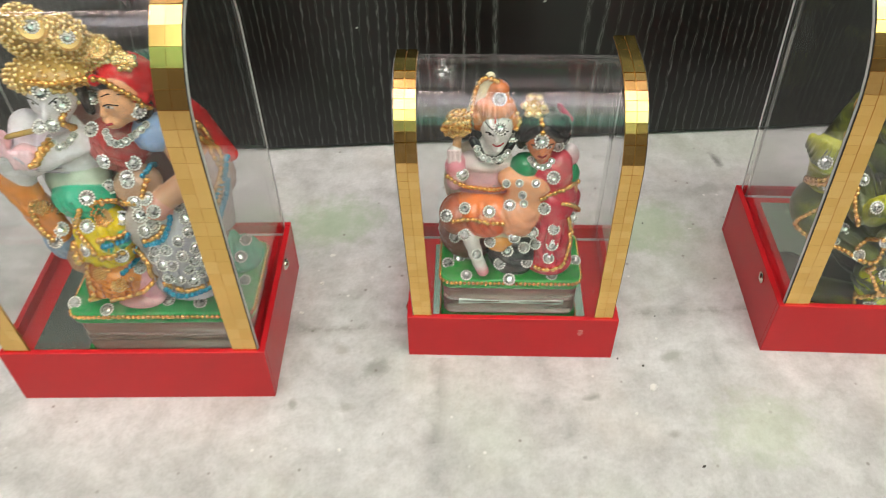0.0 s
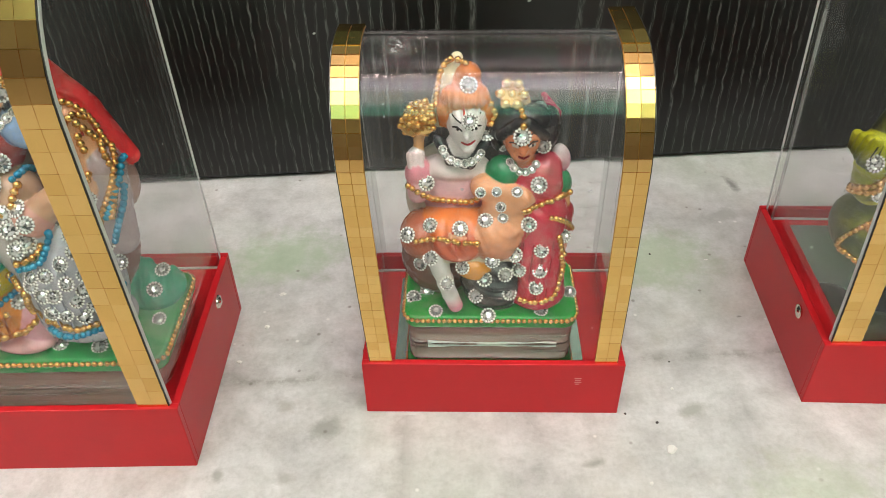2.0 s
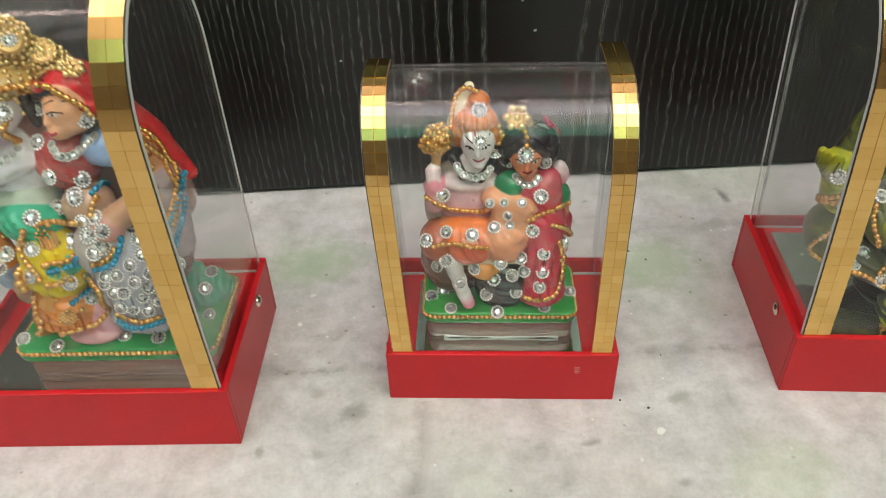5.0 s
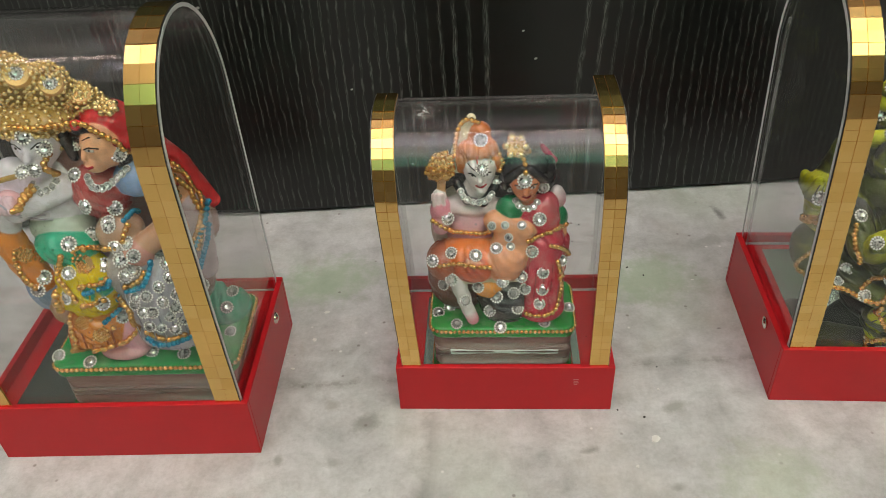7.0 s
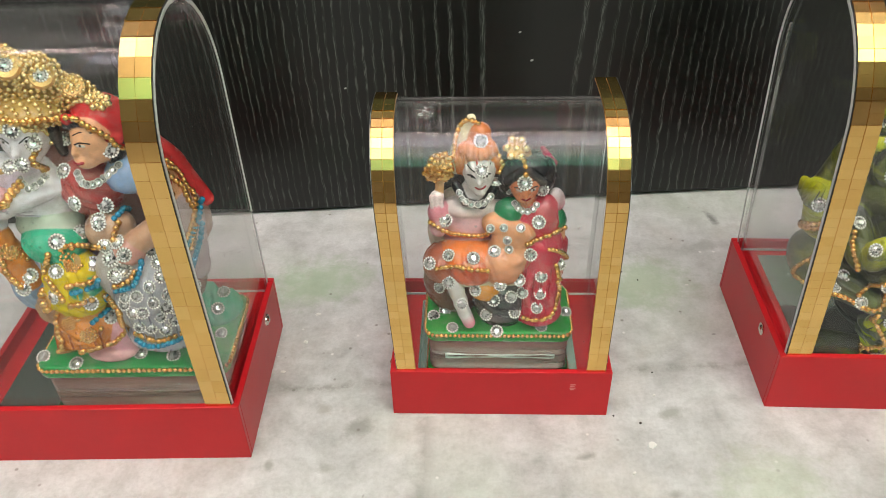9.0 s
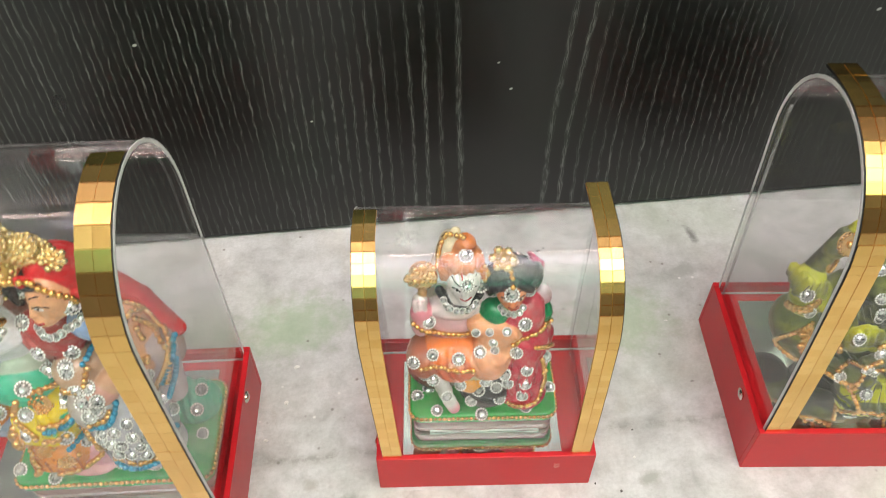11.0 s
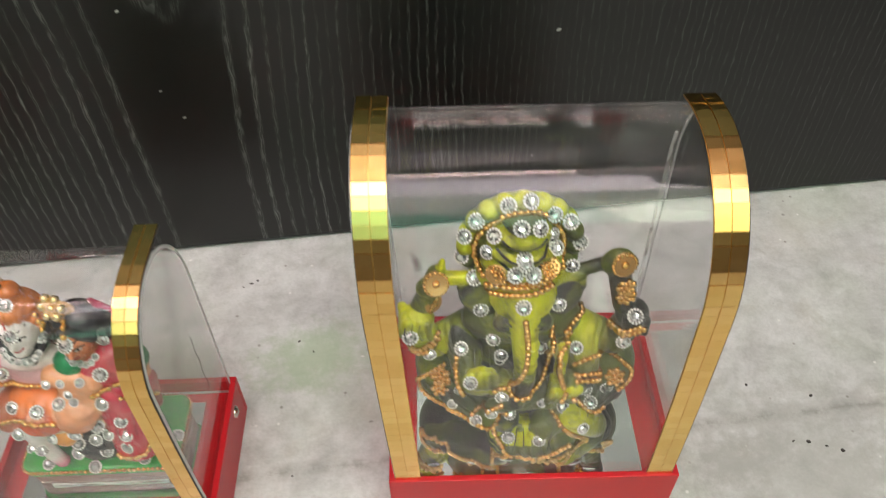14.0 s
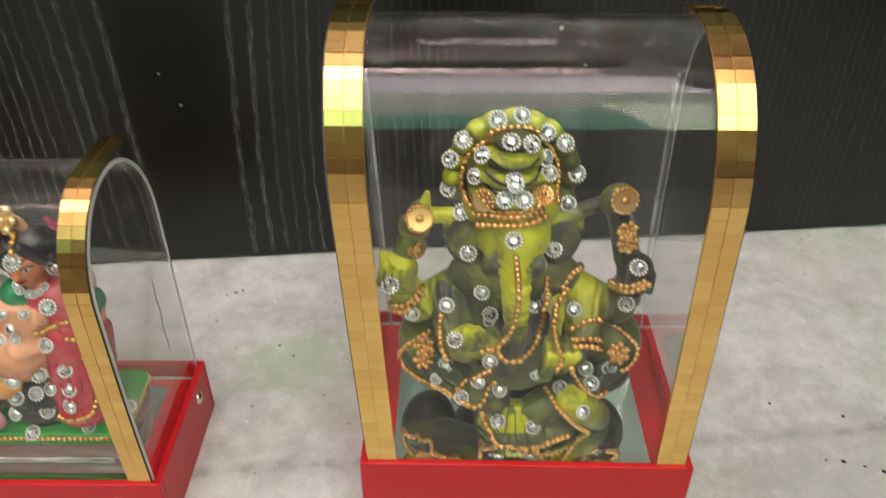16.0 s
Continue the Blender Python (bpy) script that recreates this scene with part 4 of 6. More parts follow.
    for k in range(3):
        f.limb((16.2 + 1.3 * k, 18.2, 47.0), (15.6 + 1.2 * k, 17.4, 43.8), 0.75, 0.6, (0.76, 0.34, 0.26), soft=0.2)
    f.limb((18.6, 27, 53), (18.4, 26, 42), 3.4, 2.6, (0.42, 0.03, 0.05))
    f.ball((17.6, 30, 68.2), (2.5, 2.6, 4.0), ((0.86, 0.28, 0.40), (0.92, 0.80, 0.84)), turn=-14)
    f.ball((6.6, 25, 77.0), (4.6, 5.4, 5.4), skin)
    f.ball((6.7, 23.4, 74.2), (3.1, 3.6, 2.6), skin)
    f.limb((7.2, 26, 71), (7.6, 26, 66), 3.0, 3.6, skin)
    f.ball((7.0, 29.0, 80.4), (7.4, 6.2, 5.4), black)
    for s in (-1, 1):
        f.limb((6.6 + s * 1.2, 22.4, 83.0), (6.6 + s * 5.4, 23.8, 78.6), 1.3, 1.5, black, soft=0.4)
    f.ball((13.2, 30.5, 77), (3.6, 4, 6.5), black)
    f.ball((0.6, 28, 77.5), (2.2, 4, 5.5), black)
    f.limb((12.0, 31, 86), (16.0, 31.5, 80.5), 0.8, 1.1, (0.40, 0.02, 0.08))
    f.ball((5.0, 28, 86.0), (3.4, 1.6, 3.4), (0.62, 0.34, 0.16))
    f.limb((6.7, 19.8, 78), (6.8, 19.2, 76.0), 0.5, 0.85, skin, soft=0.7)
    for s in (-1, 1):
        f.mark((0.62, 0.52, 0.46), 0.95, (6.8 + s * 2.6, 77.7), (6.8 + s * 1.6, 77.6))
        f.mark(dark, 0.95, (6.8 + s * 2.1, 77.7))
        f.mark(dark, 0.5, (6.8 + s * 3.4, 78.0), (6.8 + s * 2.2, 78.5), (6.8 + s * 1.0, 77.9))
        f.mark(dark, 0.5, (6.8 + s * 3.8, 79.8), (6.8 + s * 2.2, 80.4), (6.8 + s * 1.0, 79.6))
    f.mark((0.30, 0.01, 0.015), 0.8, (5.8, 74.5), (6.9, 74.2), (8.0, 74.7))
    # folds of the cloth
    f.folds((-10, 16, 52), (11, 8, 5.5), (1, 0, 0.35), 3.1, 0.42)
    f.folds((3, 17, 53), (7, 7, 9), (0.6, 0, 0.9), 4.2, 0.28)
    f.folds((12.5, 15, 40), (9, 10, 12), (1, 0, 0.12), 3.4, 0.5)
    f.folds((11, 20, 62), (8, 8, 7), (0.7, 0, 0.7), 3.0, 0.3)
    f.folds((-15, 22, 38), (9, 10, 9), (0.6, 0, 0.8), 4.4, 0.5)
    f.folds((0, 14, 35), (9, 8, 9), (0.4, 0, 1), 3.6, 0.5)
    f.folds((-20, 25, 50), (5, 8, 5), (0.5, 0, 0.9), 2.6, 0.35)
    f.folds((-19.4, 27, 80), (5, 4, 6), (0.6, 0, 1), 2.2, 0.3)
    # darker lines along the creases and edges of the cloth
    for k in range(4):
        x = -11.6 + 1.3 * k
        f.limb((x, 13.6, 54.6 - 0.3 * k), (x - 0.5, 12.8, 50.6), 0.6, 0.5, (0.84, 0.42, 0.26), soft=0.3)
        f.mark((0.62, 0.05, 0.03), 0.4, (x + 0.6, 55.4), (x + 0.3, 53.0 - 0.5 * (k % 2)), (x + 0.1, 51.2))
    for k in range(5):
        x = 7.0 + 2.6 * k
        f.mark((0.34, 0.015, 0.03), 0.5, (x + 1.0, 50), (x + 0.4, 42), (x - 0.4, 33))
    f.mark((0.42, 0.16, 0.08), 0.35, (1.6, 46.2), (6.6, 47.6), (9.0, 53), (8.6, 59))
    return f


# ---- green elephant-headed figure (tall case) ----
def green_figure():
    f = Figure((-46, 5, 19.5), (42, 52, 120), 0.5)
    lime, olive, ash, dark = (0.60, 0.61, 0.02), (0.130, 0.152, 0.035), (0.072, 0.076, 0.056), (0.052, 0.052, 0.047)
    # paired colours blend along a lump, most of them darker below
    f.ball((0, 30, 20), (17, 13.5, 9), dark)
    f.ball((0, 30, 13.6), (16, 13, 3.0), dark)
    f.ball((-3, 33, 47), (19, 12, 24), dark)
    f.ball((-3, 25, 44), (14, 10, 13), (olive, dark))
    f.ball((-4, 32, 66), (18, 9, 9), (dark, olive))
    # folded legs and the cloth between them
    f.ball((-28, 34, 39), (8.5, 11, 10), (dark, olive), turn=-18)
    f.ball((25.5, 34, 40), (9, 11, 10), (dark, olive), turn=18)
    f.limb((-29, 29, 37), (-9, 18, 32), 5.8, 5.2, (olive, dark))
    f.limb((25, 28, 34), (4, 17, 28), 6.2, 5.2, (dark, olive))
    f.limb((-26, 24, 37), (-13, 17, 33), 3.6, 4.0, (dark, olive))
    f.limb((13, 16.5, 32), (21, 19, 24), 4.4, 4.6, (lime, olive))
    f.ball((-2, 16.5, 22.5), (11, 5.5, 8.5), (lime, lime))
    f.ball((1, 18, 22.4), (15, 9.5, 3.2), (dark, olive))
    f.ball((5, 16.5, 19), (8, 5, 5.5), (dark, olive))
    for k in range(7):
        x = -11 + 3.2 * k
        f.limb((x * 0.6 - 1, 14.5, 31), (x, 11.8 + 0.25 * abs(k - 3), 17), 0.7, 1.1, (lime, olive) if k % 2 else (olive, lime), soft=1.2)
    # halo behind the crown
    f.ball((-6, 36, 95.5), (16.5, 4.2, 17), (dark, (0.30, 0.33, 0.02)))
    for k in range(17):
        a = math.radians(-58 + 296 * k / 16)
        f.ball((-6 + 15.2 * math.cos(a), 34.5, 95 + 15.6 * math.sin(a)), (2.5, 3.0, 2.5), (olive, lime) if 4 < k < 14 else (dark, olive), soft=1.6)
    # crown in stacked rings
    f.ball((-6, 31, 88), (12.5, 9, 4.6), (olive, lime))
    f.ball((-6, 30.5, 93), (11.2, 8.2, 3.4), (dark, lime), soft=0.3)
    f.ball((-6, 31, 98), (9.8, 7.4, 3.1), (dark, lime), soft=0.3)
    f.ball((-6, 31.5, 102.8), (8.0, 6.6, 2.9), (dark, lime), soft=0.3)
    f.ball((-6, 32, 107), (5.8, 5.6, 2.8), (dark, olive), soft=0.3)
    # head, ears, trunk
    f.ball((-5, 28.5, 81), (9.4, 9, 9.5), (lime, lime))
    f.ball((-5, 26, 74), (7.5, 7.5, 7), (olive, lime))
    for s, cx in ((-1, -16.4), (1, 6.4)):
        f.ball((cx, 31, 77), (6.4, 2.4, 9.0), (ash, dark), turn=s * 18)
        f.ball((cx + s * 0.5, 28.4, 78), (5.0, 1.7, 7.4), (dark, dark), turn=s * 18, soft=0.4)
        f.limb((cx - s * 5.5, 29.5, 84.4), (cx + s * 5.0, 31, 85.2), 2.0, 1.8, (lime, lime) if s < 0 else (lime, olive))
        f.limb((cx + s * 5.0, 31, 85.2), (cx + s * 6.4, 30.5, 81), 1.5, 0.8, (lime, ash))
        f.limb((cx + s * 6.0, 30.5, 80), (cx - s * 1.0, 29.5, 67), 0.8, 1.0, (ash, olive))
        f.ball((-5 + s * 5.4, 22.0, 75.6), (3.2, 2.4, 3.6), ash, turn=s * -14, soft=0.6)
        f.ball((-5 + s * 5.6, 20.4, 75.6), (1.6, 1.0, 1.0), dark, turn=s * -14, soft=0.2)
        f.limb((-5 + s * 3.6, 19.4, 77.4), (-5 + s * 7.6, 21, 76.4), 0.55, 0.5, olive, soft=0.25)
        f.limb((-5 + s * 3.8, 19.6, 74.0), (-5 + s * 7.2, 21, 74.2), 0.5, 0.45, olive, soft=0.25)
    f.limb((4.0, 21, 66), (6.5, 17.5, 61.5), 1.5, 0.9, (0.45, 0.45, 0.16))
    f.limb((-16.5, 30.5, 85.2), (-28.8, 31.5, 84.5), 2.0, 2.2, (lime, lime))
    f.limb((-5, 22.5, 80), (-4.4, 18.5, 68), 4.6, 3.5, (lime, lime))
    f.limb((-4.4, 18.5, 68), (-3.8, 15.8, 56), 3.5, 3.0, (lime, ash))
    f.limb((-3.8, 15.8, 56), (-6, 14.2, 47), 3.0, 2.8, dark)
    f.limb((-6, 14.2, 47), (-13, 14.2, 44), 2.8, 2.4, (dark, olive))
    for k in range(8):
        z = 72 - 1.75 * k
        f.ball((-3.4, 17.0 - 0.34 * k, z), (3.0 - 0.06 * k, 3.4, 0.5), lime if k < 6 else olive, soft=0.5)
    # raised arms with what they hold
    f.limb((-19, 33, 61), (-31, 31, 54.5), 5.4, 4.8, (olive, lime))
    f.limb((-32.5, 30.5, 56), (-35, 30, 66), 4.8, 4.2, (olive, lime))
    f.ball((-35.2, 29.5, 68.5), (5.2, 4.8, 5.2), (olive, lime))
    for k in range(4):
        f.limb((-38.8 + 2.2 * k, 25.6, 71.6 - 0.3 * k), (-37.6 + 2.1 * k, 24.4, 65.4), 1.2, 1.0, (lime, olive), soft=0.25)
    for k in range(4):
        f.limb((-38.0 - 0.5 * k, 24.6 + 2.7 * k, 73.0 - 0.8 * k), (-40.2 + 0.2 * k, 25.2 + 2.6 * k, 67.0), 1.5, 1.2, (lime, olive), soft=0.15)
        f.limb((-40.2 + 0.2 * k, 25.2 + 2.6 * k, 67.0), (-36.5, 25.6 + 2.4 * k, 64.6), 1.2, 1.0, (olive, dark), soft=0.15)
    f.limb((-34, 31, 72), (-29.5, 32, 86), 3.2, 2.4, (dark, olive))
    f.limb((-29, 32, 84), (-27.4, 32.5, 90.5), 2.6, 0.8, (lime, lime))
    f.ball((-30.8, 30, 82), (4.4, 2.2, 4.4), olive)
    f.limb((12, 33, 61), (24.5, 31, 55), 5.4, 4.8, (lime, dark))
    f.limb((25.5, 30.5, 56), (28, 30, 66), 4.8, 4.2, (olive, dark))
    f.ball((28.3, 29.5, 69), (5.0, 4.8, 5.2), dark)
    for k in range(4):
        f.limb((25.5 + 2.1 * k, 25.6, 72 - 0.5 * k), (25.6 + 2.0 * k, 24.4, 66), 1.2, 1.0, dark, soft=0.25)
    f.limb((26, 31, 72), (21.5, 32, 89), 3.6, 3.2, (dark, dark))
    f.ball((21.4, 31.5, 89.5), (4.8, 3.0, 5.0), olive)
    f.limb((17.5, 32.5, 88), (9, 32, 85), 2.0, 2.0, (dark, olive))
    # lower arms
    f.limb((-22, 31, 59), (-20, 21, 49), 5.2, 4.4, (dark, olive))
    f.ball((-16.5, 18, 52), (5.2, 3.2, 6.6), (olive, lime), turn=8)
    for k in range(4):
        f.limb((-19.6 + 2.3 * k, 15.6, 53), (-20.0 + 2.5 * k, 16.4, 58.5 - 0.8 * abs(k - 1.5)), 1.35, 1.05, (olive, lime), soft=0.35)
    f.limb((15, 31, 59), (15, 21, 50), 5.2, 4.4, (lime, dark))
    f.ball((10.5, 18.5, 48.5), (5.6, 4.0, 4.6), (dark, olive))
    for k in range(4):
        f.limb((13 - 2.4 * k, 15.2, 50.5), (9.5 - 2.0 * k, 14.4, 46), 1.25, 1.0, (lime, olive), soft=0.25)
    f.limb((7.5, 20, 66), (5.0, 15.6, 43), 1.7, 1.9, (lime, olive))
    f.limb((1.5, 16.5, 41), (5, 15.6, 43), 1.6, 1.9, olive)
    for k in range(5):
        f.limb((-11.5 + 0.5 * k, 17.2, 57.5), (-13.5 + 1.7 * k, 15.0, 50 - 0.5 * k), 1.0, 0.7, (olive, lime), soft=0.35)
    # carved folds of sleeves and cloth
    f.folds((-2, 12, 24), (13, 8, 8), (1, 0, 0.15), 3.6, 0.5)
    f.folds((-22, 24, 39), (13, 12, 10), (0.55, 0, 0.85), 3.4, 0.55)
    f.folds((19, 23, 37), (13, 12, 11), (-0.55, 0, 0.85), 3.4, 0.55)
    f.folds((-24, 27, 58), (10, 10, 9), (0.9, 0, 0.45), 3.0, 0.45)
    f.folds((18, 27, 58), (10, 10, 9), (-0.9, 0, 0.45), 3.0, 0.45)
    f.folds((-35, 27, 62), (6, 7, 7), (0.3, 0, 1), 2.6, 0.4)
    f.folds((28, 27, 62), (6, 7, 7), (-0.3, 0, 1), 2.6, 0.4)
    f.folds((-9, 20, 58), (9, 10, 9), (0.8, 0, 0.6), 2.6, 0.35)
    f.folds((7, 20, 56), (8, 10, 11), (1, 0, 0.2), 2.8, 0.4)
    f.folds((-6, 28, 97), (14, 9, 13), (0.1, 0, 1), 2.9, 0.3)
    for k in range(3):
        f.mark((0.03, 0.03, 0.025), 0.5, (-38.4 + 2.1 * k, 72.4 - 0.4 * k), (-38.9 + 2.1 * k, 69.0), (-37.8 + 2.0 * k, 65.6))
        f.mark((0.03, 0.03, 0.025), 0.45, (-18.4 + 2.3 * k, 59.0), (-18.2 + 2.2 * k, 54.5))
    # dark brush lines: turban tiers, trunk rings, eyes
    for k in range(5):
        z, w = 91 + 3.6 * k, 9.6 - 1.3 * k
        f.mark(dark, 0.9, *[(-6 + w * (j - 4) / 4, z + 1.8 * ((j - 4) / 4) ** 2) for j in range(9)])
    for k in range(7):
        z = 71.1 - 1.75 * k
        f.mark(dark, 0.4, *[(-2.6 + 1.5 * (j - 2) / 2, z + 0.3 * ((j - 2) / 2) ** 2) for j in range(5)])
    for s in (-1, 1):
        f.mark((0.012, 0.012, 0.010), 0.5, (-5 + s * 7.2, 75.6), (-5 + s * 5.4, 75.9), (-5 + s * 4.2, 75.2))
        f.mark(dark, 0.45, (-5 + s * 8.0, 77.6), (-5 + s * 5.4, 78.4), (-5 + s * 3.6, 77.4))
    for k in range(7):
        x = -12.6 + 3.2 * k
        f.mark(dark, 0.45, (x * 0.6 - 1, 31), (x * 0.8, 26), (x, 23))
    for k in range(6):
        f.mark(dark, 0.45, (-31 + 4.4 * k, 45 - 2.6 * k), (-27 + 4 * k, 34 - 2.0 * k))
        f.mark(dark, 0.45, (29 - 4.4 * k, 45 - 2.6 * k), (25 - 4 * k, 34 - 2.0 * k))
    return f


# ---- standing couple in bright dress (large case) ----
def standing_couple():
    f = Figure((-36, 5, 26), (44, 50, 135), 0.5)
    green, teal, orange, yellow = (0.025, 0.36, 0.10), (0.04, 0.46, 0.28), (0.72, 0.25, 0.05), (0.82, 0.62, 0.015)
    pale, pinkish, red, maroon = (0.83, 0.80, 0.88), (0.86, 0.52, 0.58), (0.66, 0.035, 0.04), (0.46, 0.06, 0.06)
    peach, blue, grey, black, gold = (0.84, 0.44, 0.25), (0.30, 0.46, 0.76), (0.50, 0.50, 0.58), (0.03, 0.03, 0.035), (0.50, 0.33, 0.10)
    f.slab((9, 26.5, 30.5), (30, 17.5, 2.4), 4.0, green)
    # draped back of the group
    f.ball((10, 32, 57.5), (22, 8, 26), (0.30, 0.14, 0.12))
    f.ball((8, 32, 89), (20, 7, 24), (0.32, 0.16, 0.14))
    # standing figure in yellow, playing
    f.ball((-8, 27, 86), (10, 7.5, 14), pale)
    f.ball((-7, 24, 78), (9.5, 7, 6), (0.52, 0.60, 0.50))
    f.limb((-16, 25, 95.5), (-21, 20, 82), 4.8, 4.2, pale)
    f.limb((-21, 20, 82), (-22, 17, 92), 4.0, 3.4, pale)
    f.ball((-22, 17.5, 95.5), (4.2, 3.4, 3.6), pinkish)
    for k in range(4):
        f.limb((-24.5 + 1.9 * k, 14.6, 98.0), (-24.0 + 1.9 * k, 13.8, 93.6), 1.0, 0.9, (0.86, 0.56, 0.64), soft=0.2)
    f.limb((-2, 22, 92), (-14, 17, 88), 4.2, 3.6, pale)
    f.ball((-15, 16.8, 91), (3.8, 3.2, 3.6), pinkish)
    for k in range(4):
        f.limb((-17.6 + 1.7 * k, 14.4, 93.6), (-17.0 + 1.7 * k, 13.6, 89.4), 0.95, 0.85, (0.88, 0.62, 0.70), soft=0.2)
    f.limb((-17, 16, 98), (-6, 17.5, 100), 0.8, 0.8, gold)
    f.ball((-4.8, 24, 106.0), (6.2, 6.6, 7.4), pale)
    f.ball((-4.6, 21.5, 101.8), (4.0, 4.4, 3.4), pale)
    f.ball((-4.6, 28, 109), (8.0, 6.5, 6.5), black)
    f.limb((2.4, 25, 109), (3.0, 26, 100), 1.8, 1.4, black)
    f.limb((-4.4, 17.6, 107.2), (-4.6, 16.6, 104.4), 0.7, 1.15, pale, soft=0.8)
    dark = (0.02, 0.018, 0.02)
    for s in (-1, 1):
        f.mark(dark, 0.45, (-4.5 + s * 4.9, 107.8), (-4.5 + s * 3.0, 108.2), (-4.5 + s * 1.4, 107.2))
        f.mark(dark, 0.9, (-4.5 + s * 2.9, 107.3))
        f.mark(dark, 0.45, (-4.5 + s * 5.2, 109.6), (-4.5 + s * 3.2, 110.6), (-4.5 + s * 1.0, 109.6))
    f.mark((0.55, 0.10, 0.14), 0.9, (-5.8, 102.0), (-4.5, 101.6), (-3.2, 102.1))
    # crown of gilt lobes
    f.ball((-5, 27.0, 111.5), (11.5, 8, 4.2), gold, turn=-2)
    f.ball((-7.0, 28, 122.5), (7.0, 3.4, 7.5), gold)
    f.ball((2.6, 28, 120.5), (6.4, 3.4, 6.6), gold)
    f.ball((9.6, 29.5, 115.6), (5.0, 3.4, 4.6), gold, turn=16)
    f.limb((12, 29, 114.5), (17.5, 28.5, 110.5), 2.8, 1.4, gold)
    f.ball((-5, 19, 74), (9, 7, 6), teal, turn=10)
    f.ball((-2, 17, 60.5), (9, 7.5, 13), yellow, turn=6)
    f.ball((1, 14.5, 62.5), (6, 5, 5), teal)
    f.ball((-3, 16, 45.5), (9.5, 7.5, 9), orange)
    f.limb((-25, 20, 84), (-16, 17, 62.5), 5.0, 4.2, orange)
    f.ball((-16.5, 16.5, 59.5), (3.8, 4, 7.5), (0.28, 0.40, 0.60), turn=-12)
    f.ball((-12, 16, 52.5), (4, 4, 6), (0.50, 0.28, 0.16))
    f.ball((6.5, 15.5, 40.0), (4.6, 3.6, 8), (0.80, 0.40, 0.50), turn=-10)
    f.ball((3.0, 13.5, 35.5), (7.5, 3.6, 2.6), (0.80, 0.42, 0.46))
    for k in range(5):
        f.limb((-7 + 2.6 * k, 11.2, 68), (-7.5 + 2.7 * k, 10.4, 57), 0.8, 1.0, yellow, soft=1.6)
        f.limb((-9 + 3.0 * k, 9.8, 48), (-9.5 + 3.2 * k, 9.4, 42), 0.8, 1.0, orange, soft=1.6)
    # companion in red and silver
    f.ball((8, 25, 89), (8.5, 7, 9), maroon)
    f.ball((13.4, 24.5, 104.6), (5.8, 6.5, 7.0), peach, turn=-8)
    f.ball((11.6, 21.6, 100.6), (3.6, 4.2, 3.0), peach)
    f.limb((10.2, 19.2, 105.8), (9.9, 18.4, 103.4), 0.5, 0.85, peach, soft=0.8)
    f.mark((0.74, 0.66, 0.60), 0.9, (11.4, 105.7), (13.2, 105.7))
    f.mark(dark, 0.85, (12.2, 105.8))
    f.mark(dark, 0.42, (10.6, 105.9), (12.2, 106.6), (14.8, 106.2))
    f.mark(dark, 0.42, (10.4, 108.0), (12.4, 109.0), (15.4, 108.6))
    f.mark((0.45, 0.04, 0.05), 0.9, (9.0, 100.7), (10.4, 100.5), (11.8, 101.0))
    f.ball((15.0, 29.5, 108.6), (8.4, 7.0, 6.2), red, turn=24)
    f.limb((8.5, 22.6, 111.5), (19.5, 24.2, 104.5), 1.5, 1.8, red, soft=0.4)
    f.limb((8.2, 22.4, 109.6), (13.0, 21.4, 110.2), 1.2, 1.2, black, soft=0.3)
    f.limb((18, 31, 107), (30, 31, 93), 4.2, 3.6, red)
    f.limb((30, 31, 93), (38, 29, 82), 3.6, 2.2, red)
    f.limb((27, 27, 92), (32, 23, 80), 4.2, 3.8, peach)
    f.ball((34, 28, 76), (4.5, 4, 8), (0.45, 0.28, 0.24))
    f.ball((17.6, 26, 100.5), (2.6, 4, 6), black)
    f.ball((19.5, 25, 93), (6.2, 6, 5.6), blue)
    f.limb((25, 25, 91), (29, 21, 80), 5.0, 4.4, peach)
    f.limb((29, 21, 80), (19, 15.5, 75), 4.2, 3.6, (0.64, 0.36, 0.22))
    f.ball((18, 14.5, 74), (4.4, 3.8, 4.2), (0.78, 0.36, 0.30))
    f.ball((12, 20, 78), (7, 6.5, 6), (0.48, 0.30, 0.20))
    f.ball((12, 15, 66.5), (5.5, 5, 9), (0.46, 0.42, 0.40), turn=8)
    f.ball((20, 17.5, 54.5), (12.5, 9.5, 18), grey, turn=-6)
    f.ball((21, 16.5, 42.5), (12, 9, 5.5), grey)
    f.limb((33, 24, 82), (33, 22, 62.5), 5.0, 4.0, (0.50, 0.40, 0.42))
    f.ball((31, 34, 36), (8.5, 8, 5), teal)
    f.ball((27, 36, 38), (6, 5, 6), teal)
    f.folds((20, 14, 54), (14, 10, 18), (1, 0, -0.15), 3.8, 0.45)
    f.folds((-2, 13, 60), (9, 9, 13), (0.8, 0, 0.6), 3.6, 0.5)
    f.folds((-3, 12, 45), (10, 8, 9), (0.5, 0, 0.85), 3.0, 0.45)
    f.folds((-20, 18, 72), (8, 8, 13), (0.8, 0, 0.6), 3.2, 0.4)
    f.folds((-15, 15, 57), (7, 7, 9), (1, 0, 0.3), 2.8, 0.4)
    f.folds((8, 20, 88), (9, 8, 9), (0.7, 0, 0.7), 3.2, 0.3)
    f.folds((27, 29, 98), (13, 6, 12), (0.75, 0, 0.65), 3.0, 0.4)
    f.folds((29, 34, 38), (11, 11, 6), (1, 0.3, 0), 3.0, 0.6)
    f.folds((-5, 17, 74), (9, 8, 6), (0.6, 0, 0.8), 2.8, 0.4)
